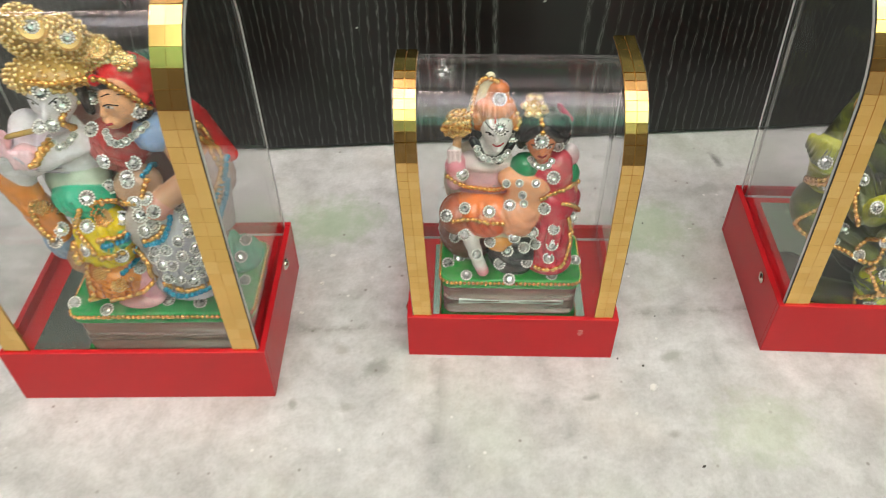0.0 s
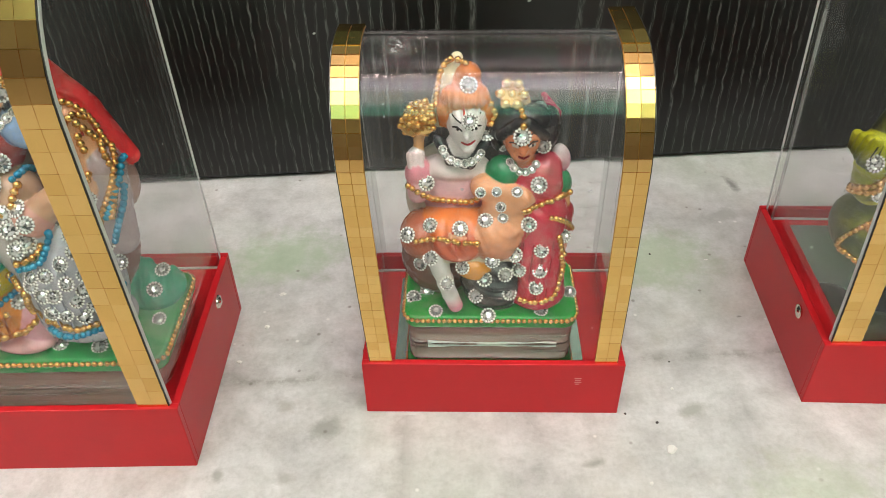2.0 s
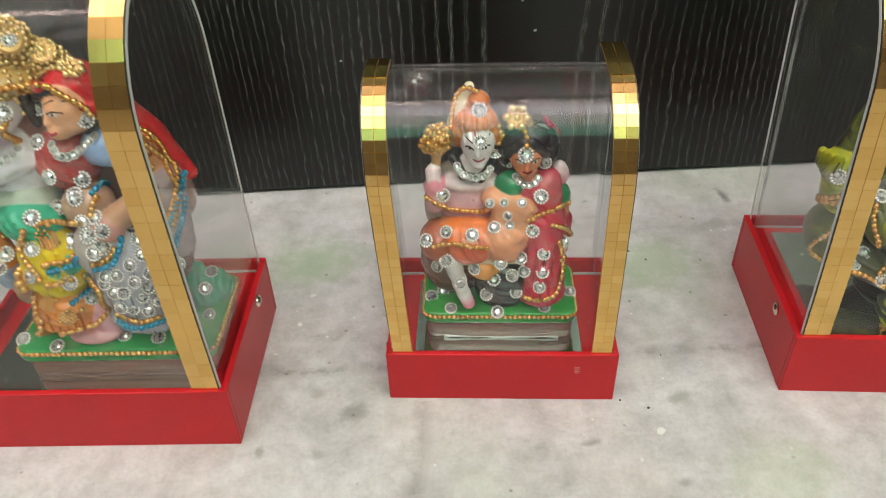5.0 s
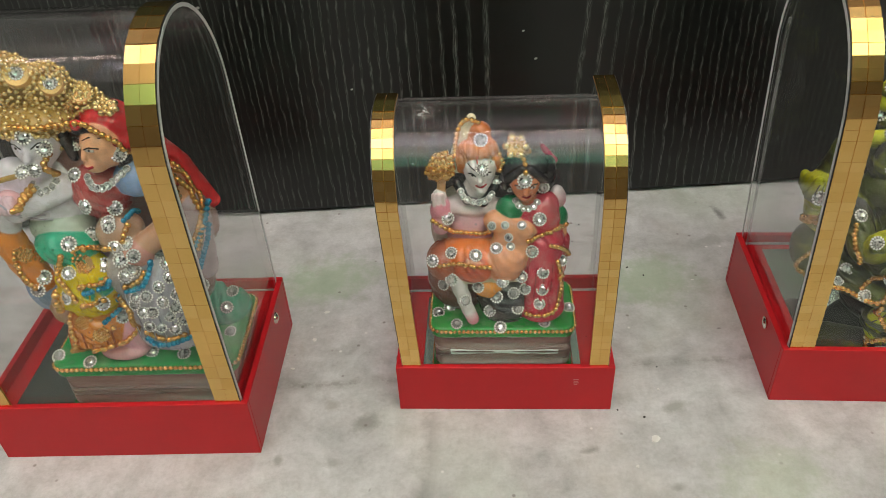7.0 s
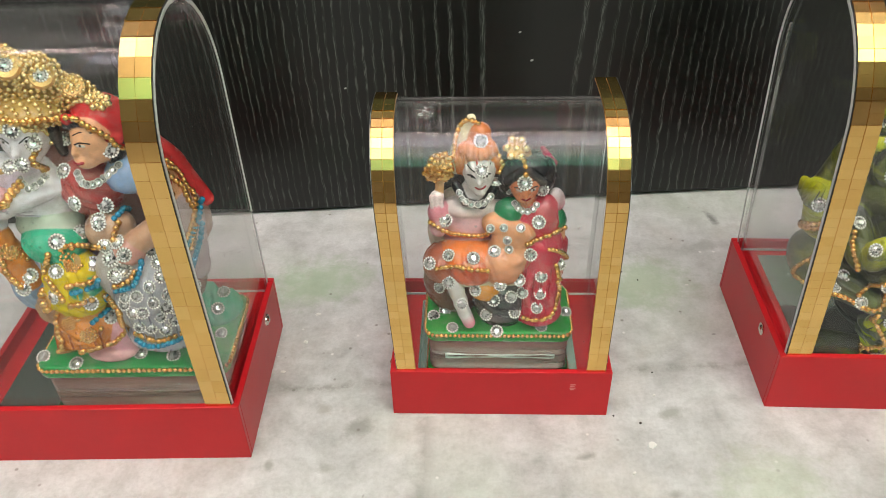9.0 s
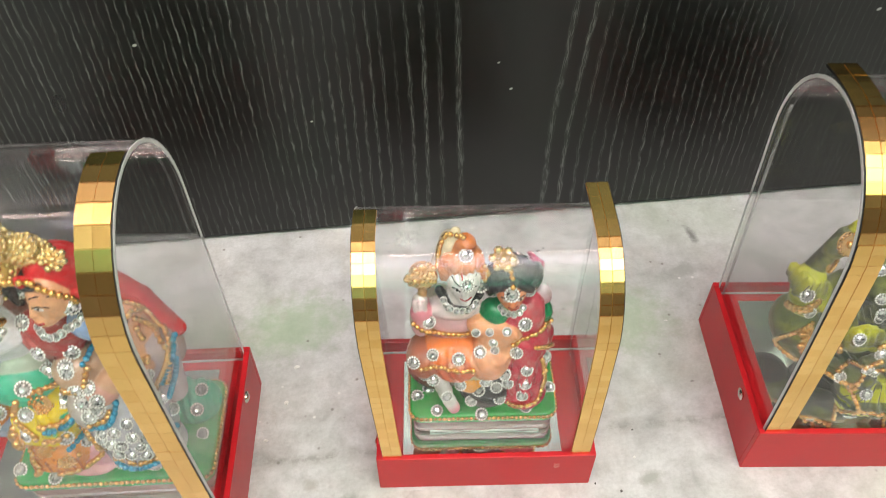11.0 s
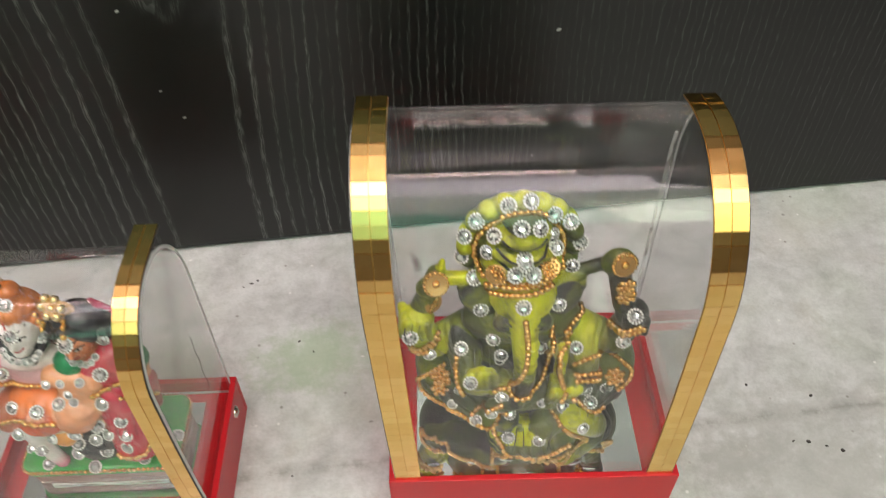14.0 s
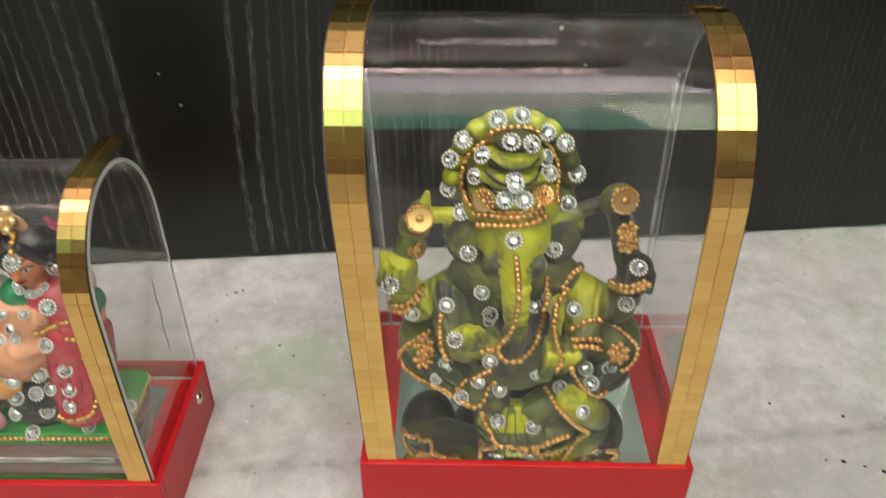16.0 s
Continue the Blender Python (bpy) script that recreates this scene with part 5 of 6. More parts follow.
    # darker lines along the creases of the drapes
    for k in range(7):
        f.mark((0.60, 0.42, 0.01), 0.6, (-9 + 2.1 * k, 70), (-9.2 + 2.1 * k, 61), (-9.0 + 2.1 * k, 55))
        f.mark((0.36, 0.09, 0.02), 0.7, (-9.5 + 2.2 * k, 48), (-10 + 2.3 * k, 42))
        f.mark((0.26, 0.26, 0.33), 0.7, (12 + 2.8 * k, 66 - k), (11 + 3.2 * k, 54), (10.4 + 3.4 * k, 41))
    for k in range(5):
        f.mark((0.02, 0.26, 0.15), 0.7, (-11 + 2.6 * k, 77), (-9 + 2.8 * k, 70.5))
        f.mark((0.24, 0.02, 0.02), 0.7, (3.4 + 2.2 * k, 93), (4.2 + 2.0 * k, 84))
        f.mark((0.34, 0.012, 0.02), 0.7, (18 + 2.6 * k, 106 - 2.4 * k), (20 + 2.8 * k, 101 - 2.6 * k))
        f.mark((0.55, 0.52, 0.62), 0.6, (-16 + 1.4 * k, 93 - 1.8 * k), (-13 + 1.6 * k, 90 - 1.8 * k))
    return f

# ---- from figure to mesh ----
def bead_shape():
    v, q = [(0, 0, 0.5)], []
    for r in range(1, 4):
        for k in range(7):
            a, b = math.pi * r / 4, 2 * math.pi * k / 7
            v.append((0.5 * math.sin(a) * math.cos(b), 0.5 * math.sin(a) * math.sin(b), 0.5 * math.cos(a)))
    v.append((0, 0, -0.5))
    for k in range(7):
        j = (k + 1) % 7
        q.append((0, 1 + k, 1 + j))
        q += [(1 + 7 * r + k, 8 + 7 * r + k, 8 + 7 * r + j, 1 + 7 * r + j) for r in range(2)]
        q.append((15 + k, 22, 15 + j))
    return np.array(v), q


def stone_shape():
    """A cut stone in a dark cup with a close ring of small bright prongs: points, faces, and the face counts of cup and prongs."""
    v = [(r * math.cos(k * math.pi / 7), r * math.sin(k * math.pi / 7), z) for r, z in ((0.40, 0.0), (0.49, 0.07), (0.34, 0.11)) for k in range(14)]
    q = [(lo + k, lo + (k + 1) % 14, lo + 14 + (k + 1) % 14, lo + 14 + k) for lo in (0, 14) for k in range(14)] + [tuple(range(28, 42))]
    cup = len(q)
    for k in range(14):
        i = len(v)
        for a, r, z in ((-0.215, 0.44, 0.10), (0.0, 0.525, 0.06), (0.215, 0.44, 0.10), (0.0, 0.32, 0.13), (0.0, 0.42, 0.16)):
            v.append((r * math.cos(k * math.pi / 7 + a), r * math.sin(k * math.pi / 7 + a), z))
        q += [(i, i + 1, i + 4), (i + 1, i + 2, i + 4), (i + 2, i + 3, i + 4), (i + 3, i, i + 4)]
    prongs = len(q) - cup
    edge = [(0.325 * math.cos(k * math.pi / 4), 0.325 * math.sin(k * math.pi / 4), 0.12) for k in range(8)]
    crown = [(0.18 * math.cos((k + 0.5) * math.pi / 4), 0.18 * math.sin((k + 0.5) * math.pi / 4), 0.235) for k in range(8)]
    for k in range(8):
        j = (k + 1) % 8
        for face in ((edge[k], edge[j], crown[k]), (crown[k], edge[j], crown[j]), (crown[k], crown[j], (0, 0, 0.215))):
            q.append((len(v), len(v) + 1, len(v) + 2))
            v += face
    return np.array(v), q, cup, prongs


def foil_shape():
    v = [(0.5 * math.cos(k * math.pi / 7), 0.5 * math.sin(k * math.pi / 7), 0.0) for k in range(14)]
    v += [(0.42 * math.cos(k * math.pi / 7), 0.42 * math.sin(k * math.pi / 7), 0.09) for k in range(14)] + [(0, 0, 0.05)]
    q = [(k, (k + 1) % 14, 14 + (k + 1) % 14, 14 + k) for k in range(14)] + [(14 + k, 14 + (k + 1) % 14, 28) for k in range(14)]
    return np.array(v), q


def figure_thing(name, fig, where, paint, label, category, seed):
    verts, quads = fig.skin()
    col = fig.colours(verts)
    vs, faces, mats, smooth = [verts], quads.tolist(), [0] * len(quads), [True] * len(quads)
    base = len(verts)
    bead, stone, foil = bead_shape(), stone_shape(), foil_shape()
    rng = random.Random(seed)
    tints = [col]
    for kind, p, n, size in fig.deco:
        n = n / np.linalg.norm(n)
        if kind in ("stone", "foil"):
            n = n + np.array([rng.gauss(0, 0.07) for _ in range(3)])
            n /= np.linalg.norm(n)
        a = np.cross(n, (0.31, 0.2, 0.93))
        a /= np.linalg.norm(a)
        b = np.cross(n, a)
        w = rng.random() * 6.28
        a, b = a * math.cos(w) + b * math.sin(w), b * math.cos(w) - a * math.sin(w)
        if isinstance(kind, tuple):
            vs.append(p + bead[0] @ np.stack((a * size, b * size, n * size * 0.5)))
            faces += [tuple(i + base for i in q) for q in bead[1]]
            base += len(bead[0])
            mats += [0] * len(bead[1])
            smooth += [True] * len(bead[1])
            tints.append(np.tile(kind, (len(bead[0]), 1)))
            continue
        shape = stone if kind == "stone" else foil if kind == "foil" else bead
        grow = size * (1 + rng.gauss(0, 0.03))
        vs.append(p + grow * (shape[0] @ np.stack((a, b, n))))
        faces += [tuple(i + base for i in q) for q in shape[1]]
        base += len(shape[0])
        tints.append(np.ones((len(shape[0]), 3)))
        if kind == "stone":
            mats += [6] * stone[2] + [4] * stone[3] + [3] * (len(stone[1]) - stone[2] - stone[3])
        else:
            mats += [{"gold": 1, "blue": 2, "foil": 5, "brass": 7}[kind]] * len(shape[1])
        smooth += [kind in ("gold", "blue", "brass")] * len(shape[1])
    allv = np.concatenate(vs) * 0.001
    me = bpy.data.meshes.new(name)
    me.from_pydata(allv.tolist(), [], faces)
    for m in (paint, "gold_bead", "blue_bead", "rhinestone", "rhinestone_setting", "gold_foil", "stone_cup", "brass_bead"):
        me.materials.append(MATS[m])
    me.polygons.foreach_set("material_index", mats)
    me.polygons.foreach_set("use_smooth", smooth)
    rgba = np.ones((len(allv), 4), np.float32)
    rgba[:, :3] = np.concatenate(tints)
    me.attributes.new("paint", "FLOAT_COLOR", "POINT").data.foreach_set("color", rgba.ravel())
    me.update()
    ob = new(name, me)
    ob.matrix_world = where
    return tagged(ob, label, category)


def acrylic_block(where, c, half, z0, z1, label):
    """A clear block with rounded upright edges."""
    bm = boxed((c[0] - half[0]) * MM, (c[1] - half[1]) * MM, z0 * MM, (c[0] + half[0]) * MM, (c[1] + half[1]) * MM, z1 * MM)
    up = [e for e in bm.edges if abs(e.verts[0].co.z - e.verts[1].co.z) > 1e-4]
    bmesh.ops.bevel(bm, geom=up, offset=3.4 * MM, segments=6, affect="EDGES", profile=0.5)
    flat = [e for e in bm.edges if abs(e.verts[0].co.z - e.verts[1].co.z) < 1e-6 and len(e.link_faces) == 2 and abs(e.link_faces[0].normal.dot(e.link_faces[1].normal)) < 0.5]
    bmesh.ops.bevel(bm, geom=flat, offset=0.7 * MM, segments=2, affect="EDGES", profile=0.5)
    ob = finish("acrylic_block", bm, "solid_acrylic", smooth=True)
    ob.matrix_world = where
    return tagged(ob, label, "acrylic block", "clear blocks under the figurines")



f = seated_couple()
f.stone(4.2, (-7, 86.7), (-6.7, 77.8), (6.3, 74.4), (-2.4, 75.5), (12.4, 73.8))
f.stone(4.1, (-17.9, 64.3), (11.1, 63.5), (-2.4, 54.4), (-16.8, 53.3), (-9.1, 52.3), (-22.8, 50.8), (9, 53.6), (18.6, 50.7), (12.5, 46.9), (-16.9, 44.8), (-20.1, 43.3), (-8.3, 42.3), (-0.5, 44.1), (5.5, 45.6), (7, 41.6), (12.4, 41.4), (3.1, 40.3), (-2.5, 39.1), (-12.8, 38), (11.6, 36.8), (4.4, 35.2), (-4.7, 34.4), (-18.7, 35.1), (-22.5, 33.3), (-16, 29.6), (-1.2, 28.6), (13.7, 29.9), (22.5, 34.8))
f.stone(2.8, (-3.8, 61.5), (0.3, 61.6), (5.5, 61.5), (1.5, 57.9), (2, 55.1))
f.stone(2.2, (-13.4, 72.2), (-12.7, 70.6), (-11.4, 69.5), (-9.7, 68.8), (-7.8, 68.7), (-6.1, 69.1), (-4.7, 70), (-3.8, 71.2), (3.6, 69.1), (4.5, 67.7), (6.1, 66.9), (7.7, 66.7), (9.3, 67.3), (10.4, 68.7), (1.8, 73.2))
f.chain("gold", 1.6, (-14.5, 83.1), (-14.2, 87.8), (-12.8, 91.5), (-10.3, 92.9), (-7.3, 91.2))
f.chain("gold", 1.6, (5.9, 82.1), (6.4, 79.6), (6.5, 76.7))
f.chain("gold", 1.6, (-1.6, 82.6), (-0.6, 80.2), (-0.7, 78))
f.chain("gold", 1.6, (-22.2, 63.8), (-19, 61.3), (-12.3, 60.2), (-7.2, 59.9), (-4.7, 60.5))
f.chain("gold", 1.6, (-20.5, 49.1), (-14.9, 49.8), (-8.1, 48.5), (-3.1, 48.9))
f.chain("gold", 1.6, (7.4, 57.1), (11.2, 58.4), (16.4, 60.9), (20.2, 63))
f.chain("gold", 1.6, (7.9, 33.6), (11.7, 32.8), (16.1, 34.5), (18.2, 41.1), (18, 45.4))
f.chain("gold", 1.6, (14.6, 55.4), (18.1, 54.7), (21.4, 53.2))
f.chain("gold", 1.6, (16.9, 50.5), (17.9, 47.9), (18.9, 45.8))
f.rosette(7.0, (3.8, 85), kind="brass", petals=6)
f.rosette(6.0, (-20.2, 80.4), (-18.2, 78.5), (-21.8, 78.3), (-18.4, 81.4), rows=2)
f.ring("gold", 1.5, (-0.5, 25, 25.6), (24.6, 13.3), 4.2)
g = green_figure()
g.level(DECK_R * 1000 + 0.15)
g.stone(4.5, (-21.5, 97.7), (-18.4, 101.9), (-10.3, 106.1), (-4.5, 107.1), (2, 103.5), (6.5, 101.3), (10.2, 95.1), (8.6, 88.2), (-22, 91.5), (-18.5, 85.3), (-15.3, 93.4), (-13.6, 98), (-7.1, 100.2), (-2.3, 100.1), (1.6, 97.8), (2.7, 94.2), (-6, 91.7), (-8.2, 87.2), (-3.5, 87.2), (-5.6, 77.7), (-16.7, 75.4), (5.4, 76.6), (27.8, 71.9), (-37.2, 66.8))
g.stone(4.3, (-31.8, 59.4), (-22.3, 61.6), (-12.8, 65.3), (-10.3, 59.5), (1.2, 62), (12.4, 61), (26.3, 62.8), (-19.9, 52.7), (-22.4, 44.8), (-13.5, 41.3), (-7.3, 38.3), (-10.3, 46.7), (-17.7, 36.2), (-7.4, 29.5), (2.5, 27.9), (10.1, 38.9), (17.5, 44.2), (18.9, 40.3), (15.9, 32.8), (24.1, 44.8))
g.stone(3.2, (-25, 41), (2.3, 43.2), (-10.7, 57.6))
g.chain("gold", 1.75, (-16.8, 87.7), (-19, 92.9), (-18.2, 97.9), (-14.3, 101.6), (-9.4, 103.3), (-4.5, 103.8), (0.7, 102.9), (4.2, 99.8), (5.6, 95), (5.3, 87.6))
g.stone(4.4, (-5.8, 90.6))
g.chain("gold", 1.75, (-16, 86.4), (-10.6, 85.2), (-4.7, 85.0), (1.8, 86.8))
g.chain("gold", 1.75, (-15.3, 84.3), (-10.6, 83.6), (-4.7, 83.4), (1.2, 85))
g.chain("gold", 1.75, (-15, 82.4), (-9.1, 81.6), (-3.2, 81.7), (2, 83.9))
g.chain("gold", 1.75, (-5, 73.6), (-4.1, 67.4))
g.chain("gold", 1.75, (14.3, 72.8), (10.4, 70.1), (7.7, 66))
g.chain("gold", 1.75, (23.1, 68.6), (25.5, 67.5), (30.8, 69.5))
g.chain("gold", 1.75, (22.9, 67.6), (26.1, 66.2), (31.3, 68.3))
g.chain("gold", 1.75, (4, 69.5), (3.9, 66.2))
g.chain("gold", 1.75, (-4.5, 69.5), (-3.9, 63.1), (-4.8, 55.8), (-8.1, 51.1), (-13.5, 49.8))
g.chain("gold", 1.75, (4.2, 66.2), (3.1, 55.8), (-0.6, 48.9), (-5.8, 47.4), (-7.9, 49.6))
g.chain("gold", 1.75, (9.7, 66.8), (6.4, 61.4), (6.5, 53.9), (8.6, 47.3), (7.5, 44.8))
g.chain("gold", 1.75, (-23.6, 58.6), (-23.2, 51.4), (-21.5, 47.1))
g.chain("gold", 1.75, (-27.4, 54), (-32.4, 50.9), (-35.3, 47.8), (-33.5, 43.7), (-28.4, 40.5), (-22.5, 38.2), (-16.1, 34.6), (-12.4, 34.7), (-9.1, 41.9))
g.chain("gold", 1.75, (12.3, 55.9), (17.7, 58.4), (23.9, 57), (28.1, 54), (31.5, 50.2), (30.1, 46.2), (27.3, 44))
g.chain("gold", 1.75, (11.8, 52.4), (16.7, 53.1), (22.6, 51.7))
g.chain("gold", 1.75, (12.2, 50.8), (16.7, 51.2), (22.5, 49.8))
g.chain("gold", 1.75, (11.3, 45.8), (16.1, 39.3), (19.7, 36.5), (23.2, 38.5))
g.chain("gold", 1.75, (-11.9, 32.5), (-9.4, 26.3), (-5.4, 21.7), (2.2, 22.4), (9.9, 24.7), (12.9, 25.6))
g.chain("gold", 1.75, (6, 38.3), (8.9, 34.4), (14.7, 29.2), (19.4, 26.4))
g.chain("gold", 1.75, (-38, 62.1), (-33.8, 61.9), (-29.5, 66.5))
g.chain("gold", 1.75, (-37.9, 61.3), (-33.8, 60.3), (-29.3, 64.7))
g.chain("gold", 1.75, (-18.8, 38.7), (-13.5, 42.6), (-9.1, 44.7))
g.rosette(8.0, (-29.4, 83.6), (22.4, 88.5), petals=16)
g.rosette(6.5, (-30.2, 76.7), (-13.2, 87.3), (1.4, 89), petals=14, rows=2)
g.rosette(5.5, (24.1, 81.4), (24.6, 78.3), rows=2)
g.rosette(6.0, (-28.5, 50.3), (-28.5, 46.6), (26.1, 49.1), rows=2)
h = standing_couple()
h.stone(4.4, (-4.2, 96.6), (4.6, 96.4), (18.3, 92.4), (-0.4, 93.8), (-7.4, 87.8), (-4.2, 88.5), (3.4, 87.7), (5.6, 79.1), (13.1, 78.7), (11.1, 74.4))
h.stone(4.4, (2.5, 71.7), (-1.3, 68.7), (11.5, 73.2), (16.3, 68.2), (12.4, 67.5), (13.5, 63.7), (18.2, 64.7), (16, 60.8), (13.9, 59.1), (5.5, 62.6), (-3, 60.4), (-13.3, 59.5), (-15.5, 55.9), (4.2, 51.3), (5.6, 46.9), (-5.6, 53.4), (10.8, 34.8), (21.5, 34.1), (-8.2, 32.3), (-19.7, 34.3), (29.2, 54.7), (34.1, 53.8), (33.1, 48.6), (34.3, 40.4))
h.stone(3.9, (24.9, 62.4), (25.7, 58.6), (22.7, 55.8), (26.8, 53.5), (23.3, 51.2), (18.8, 53.1), (15.3, 52.8), (19.5, 48.3), (23.8, 47.1), (27.7, 49.7), (16.4, 48.4), (16.9, 44.2), (20.2, 43.8), (24, 43.2), (27.2, 46), (22.9, 65.6), (14.6, 50.9), (26.1, 49.7))
h.stone(2.4, (7.8, 86.8), (8.4, 85.4), (9.1, 84.2), (10.2, 83.7), (11.5, 83.7), (12.7, 84.4), (13.9, 85.5), (16.1, 86.3), (17.8, 87.4), (19.1, 88.7), (-8.5, 85.5), (-6.6, 83.8), (-5.1, 82.7), (-3.5, 83.3), (-1.9, 84.4), (-1, 85.9))
h.chain("gold", 1.75, (4.6, 100), (10.5, 99.6), (15.4, 97), (18.4, 95.2), (20.1, 93.4))
h.chain("gold", 1.75, (29, 88), (31.2, 85.9), (33.8, 82.5), (36.6, 77.6))
h.chain("gold", 1.75, (-11.4, 78.7), (-10.2, 81.4), (-7.6, 84.7))
h.chain("gold", 1.75, (-11.4, 78), (-9.5, 80.6), (-6.6, 83.8))
h.chain("gold", 1.75, (-12, 77.8), (-10.4, 80.4), (-7.9, 83.7))
h.chain("gold", 1.75, (-7.1, 99), (-2.1, 98.6), (2.2, 99.3), (4.7, 100.3))
h.chain("gold", 1.75, (30.2, 84.1), (30.7, 82.2), (31.3, 80.9))
h.chain("gold", 1.75, (-0.2, 92.9), (-1.9, 90.2), (-1.7, 87.2))
h.chain("gold", 1.75, (-18.8, 66.6), (-18.2, 61.2), (-15.6, 56.4))
h.chain("gold", 1.75, (-0.3, 56.4), (4.2, 57.1), (8.4, 58.9))
h.chain("gold", 1.75, (13, 56.4), (17.2, 57.5), (19.3, 60.1))
h.chain("gold", 1.75, (1.7, 67.2), (0.8, 67.8), (12.8, 67.5))
h.chain("gold", 1.75, (-8.8, 48.9), (-8.3, 43.2), (-8.4, 38.8), (-10.5, 36.2), (2.6, 38.2), (7.7, 40.9), (11.1, 46), (11.3, 50.1), (6.3, 53.8))
h.chain("gold", 1.75, (15, 42.6), (19.4, 40), (24, 40.2), (28.6, 42.5))
h.chain("gold", 1.75, (36.1, 73.6), (35.1, 69.9), (33.7, 66.1))
h.chain("gold", 1.75, (-3.6, 65.3), (-6.3, 60.9), (-4.1, 56.1), (-3, 51.3))
h.chain("gold", 1.75, (4.2, 52.3), (0.9, 51.2), (-2.5, 50.5))
h.chain("gold", 1.75, (14.8, 69.3), (15.7, 72.3), (16.2, 73.9))
h.chain("blue", 1.6, (0.4, 54.6), (4.5, 55.5), (8.7, 58.1))
h.chain("blue", 1.6, (12.9, 55), (17.8, 55.9), (20.4, 59.3), (21.1, 63.2))
h.chain("blue", 1.6, (6.1, 53.4), (4.3, 48.4), (1.6, 45.3))
h.chain("blue", 1.6, (14.4, 40), (18.1, 38.3), (23.1, 38.6), (28.5, 40.8))
h.chain("blue", 1.6, (37.3, 73.8), (36.3, 69.2), (33.2, 61.5))
h.chain("blue", 1.6, (15.1, 74.7), (15.9, 76.5), (15.7, 78.5))
h.rosette(9.0, (-3.5, 112.6), (4.9, 110.2), rows=2, petals=16, gem=True, kind="brass")
h.rosette(7.0, (10.8, 108.3), rows=2, petals=14, kind="brass")
h.rosette(6.0, (16.5, 104.6), rows=2, kind="brass")
h.brooch(6.5, 4.4, 115, (1, 63))
h.brooch(5.5, 4.0, -35, (-16.9, 66.2))
h.brooch(6.0, 4.0, 28, (0.6, 41.7))
h.brooch(5.0, 3.6, 20, (-4.6, 45.4))
h.rosette(6.5, (-8.6, 52.4), petals=6)
h.chain("gold", 1.6, (24.8, 92.8), (28.6, 91.3), (32.3, 88.4), (34.4, 84.2), (36.8, 79.3), (35.2, 72.8), (29.9, 63.9))
h.chain("gold", 1.6, (27.8, 85.1), (29.1, 88.5), (31.1, 88.7))
h.chain("gold", 1.6, (28.6, 77.2), (30.5, 75.5), (32.8, 76.5))
h.chain("gold", 1.6, (28.3, 75.8), (30.3, 74.1), (32.2, 75.1))
h.chain("blue", 1.6, (37.6, 80.2), (37.3, 76.3), (35, 70.6), (32.9, 66.8))
h.chain("blue", 1.6, (32.2, 50.9), (28.3, 45.6), (30.1, 47.7))
h.stone(4.2, (30.5, 70.7), (30.8, 60.8), (32.1, 56), (25.2, 90.3))
h.stud("brass", 1.5, (-5, 27, 111.5), (11.5, 8, 4.2), 210)
h.stud("brass", 1.5, (-7, 28, 122.5), (7, 3.4, 7.5), 190)
h.stud("brass", 1.5, (2.6, 28, 120.5), (6.4, 3.4, 6.6), 170)
h.stud("brass", 1.5, (9.6, 29.5, 115.6), (5, 3.4, 4.6), 110)
h.ring("gold", 1.6, (9, 26.5, 31.8), (30.1, 17.6), 4.2)


block = acrylic_block(PLACE_C, (-0.5, 25), (23.6, 12.4), DECK_C * 1000 + 0.05, 22.25, "clear acrylic block with rounded corners on the mirror plate")
acrylic_block(PLACE_L, (9, 26.5), (28.6, 16.4), DECK_L * 1000 + 0.05, 28.05, "wide clear acrylic block with rounded corners on the mirror plate")
# white strip drawn as the bright lower edge of the small block
rng = random.Random(11)
bm = bmesh.new()
ring = None
for k in range(41):
    x = -18.5 + 0.93 * k
    thick = (1.2 if k < 2 else 0.5 + 0.3 * math.sin(0.31 * k + 1)) + rng.uniform(-0.14, 0.14)
    z = DECK_C * 1000 + 0.55 + 0.14 * math.sin(0.21 * k + 0.6) + 0.1 * math.sin(0.57 * k)
    now = [bm.verts.new((x * MM, y * MM, (z + h) * MM)) for y, h in ((12.6, -0.5 * thick), (12.25, -0.3 * thick), (12.25, 0.3 * thick), (12.6, 0.5 * thick))]
    if ring:
        for i in range(4):
            bm.faces.new((ring[i], ring[(i + 1) % 4], now[(i + 1) % 4], now[i]))
    else:
        bm.faces.new(now)
    ring = now
bm.faces.new(ring[::-1])
part("glue_line", bm, "white_chip", block, "white streak for the bright foot of the block", smooth=True)
figure_thing("figurine", f, PLACE_C, "painted_plaster", "painted plaster figurine of a seated couple, studded with rhinestones", "figurine", 3)
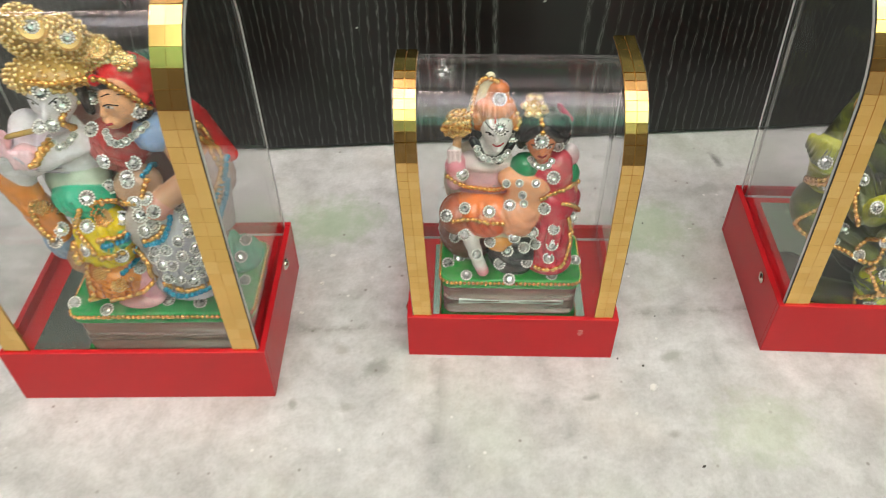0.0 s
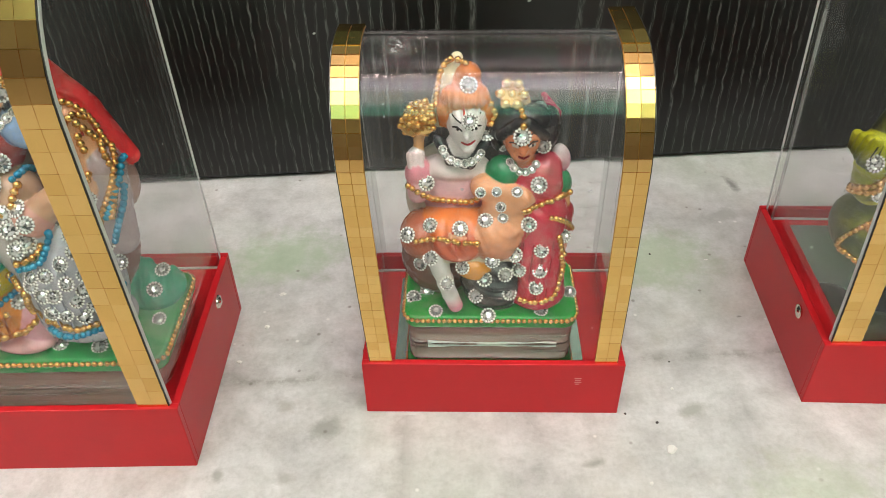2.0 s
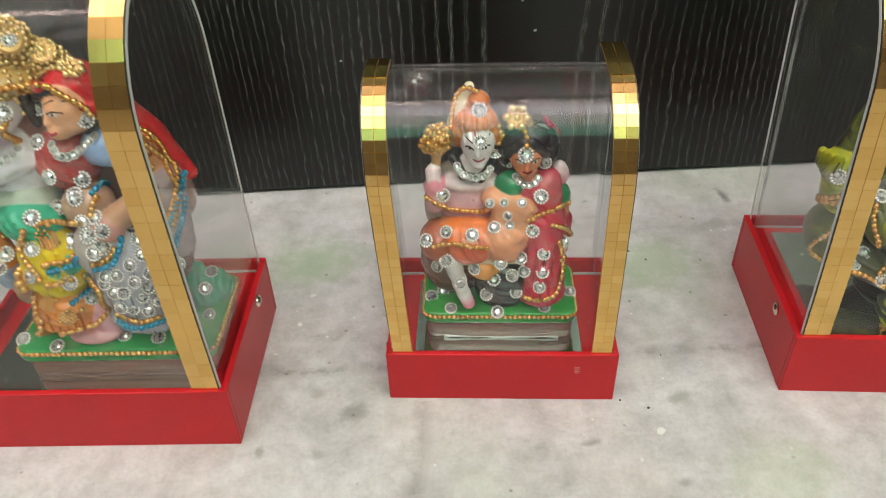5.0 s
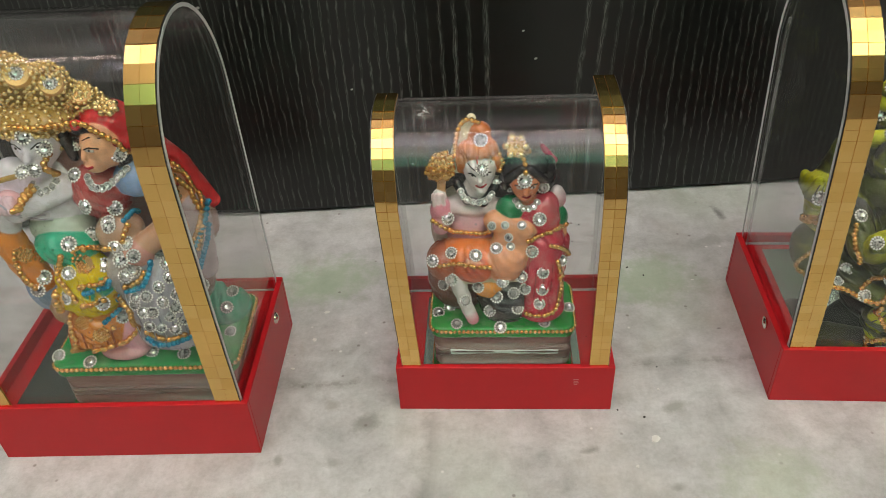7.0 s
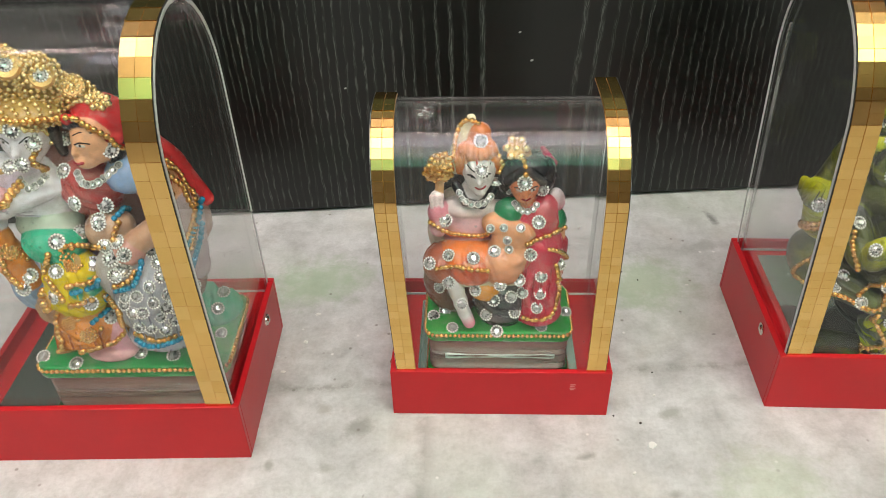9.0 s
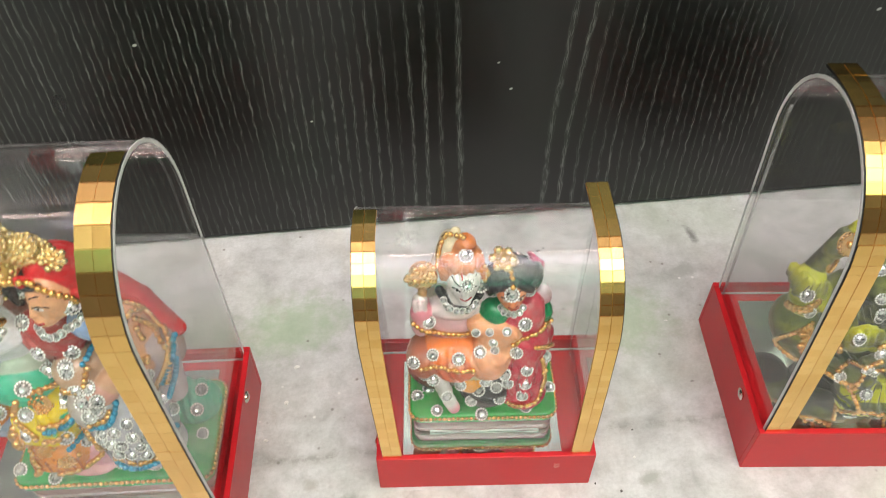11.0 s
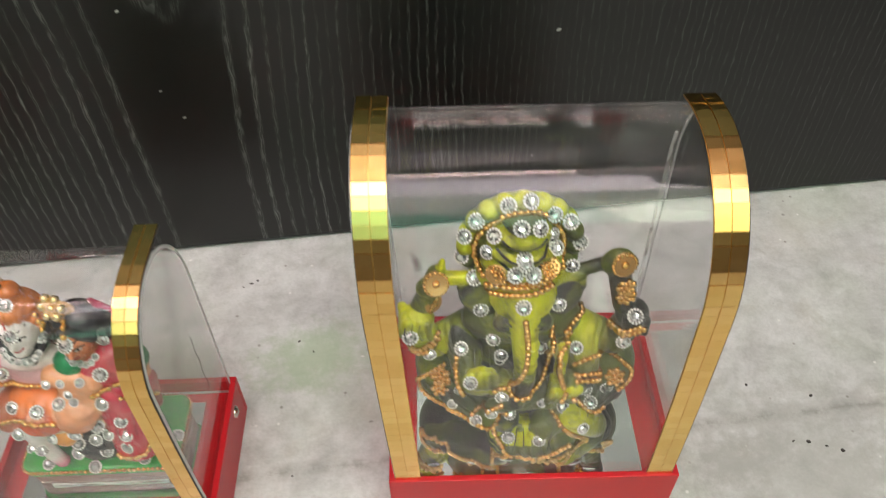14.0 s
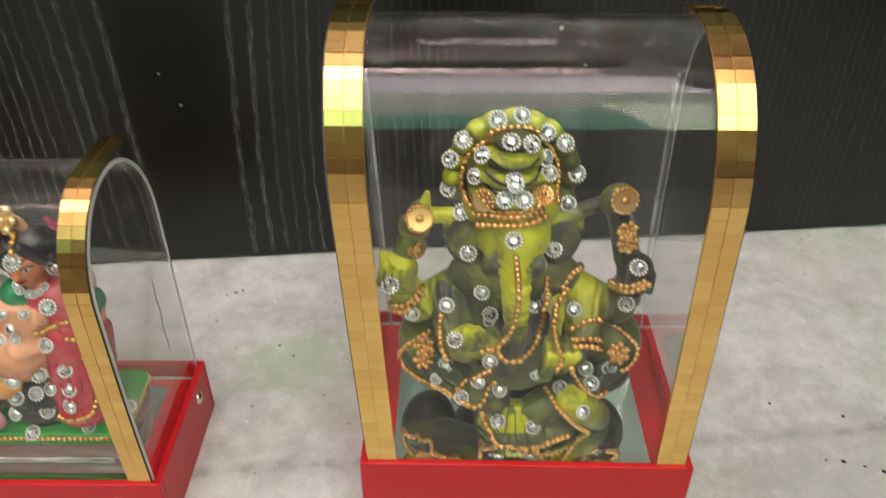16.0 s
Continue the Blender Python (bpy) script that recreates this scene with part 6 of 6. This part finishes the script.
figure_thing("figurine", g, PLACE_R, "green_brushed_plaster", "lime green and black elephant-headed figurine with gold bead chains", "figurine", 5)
figure_thing("figurine", h, PLACE_L, "painted_plaster", "painted plaster figurine of a standing couple with gold crown", "figurine", 7)


# ---- crumbs on the marble ----
def crumb(x, y, size, mat, label, seed):
    rng = random.Random(seed)
    bm = bmesh.new()
    bmesh.ops.create_icosphere(bm, subdivisions=2, radius=0.5)
    sx, sy, sz = size * rng.uniform(0.8, 1.3), size * rng.uniform(0.5, 0.9), size * rng.uniform(0.25, 0.45)
    for v in bm.verts:
        k = 1 + 0.35 * noise.noise(v.co * 3.0 + Vector((seed, 0, 0)))
        v.co = Vector((v.co.x * sx * k, v.co.y * sy * k, max(v.co.z * sz * k, -0.2 * sz) + 0.2 * sz))
    ob = finish("crumb", bm, mat)
    ob.matrix_world = pose(x, y, 0.0, 0, 0, rng.uniform(0, 180))
    return tagged(ob, label, "crumb", "crumbs on the marble")


BLACK, WHITE = "tiny dark crumb lying on the marble", "tiny white stone chip lying on the marble"
for i, (x, y, size, white) in enumerate((
        (72.4, 146.4, 3.0, 1), (-45.8, 202.0, 2.0, 1), (-42.4, 217.8, 1.8, 1), (-35.4, 127.0, 1.6, 1), (81.0, 115.3, 1.5, 0), (-52.6, 187.0, 1.6, 1), (64.0, 136.0, 1.2, 1),
        (61.9, 268.8, 1.6, 0), (64.4, 270.2, 1.2, 0), (58.6, 267.2, 0.9, 0), (82.4, 236.2, 1.2, 0), (250.2, 195.8, 1.3, 0), (272.3, 188.5, 1.5, 0), (263.3, 170.4, 1.7, 0), (273.8, 165.7, 1.9, 0),
        (258.0, 171.2, 1.1, 0), (62.5, 159.5, 0.9, 0), (70.8, 155.8, 1.0, 0), (80.6, 178.6, 0.8, 0), (88.0, 230.5, 0.9, 0), (269.0, 168.0, 1.0, 0), (78.5, 167.8, 1.3, 1), (107.0, 226.0, 1.2, 1))):
    crumb(x * MM, y * MM, size * MM, "white_chip" if white else "debris", WHITE if white else BLACK, i)
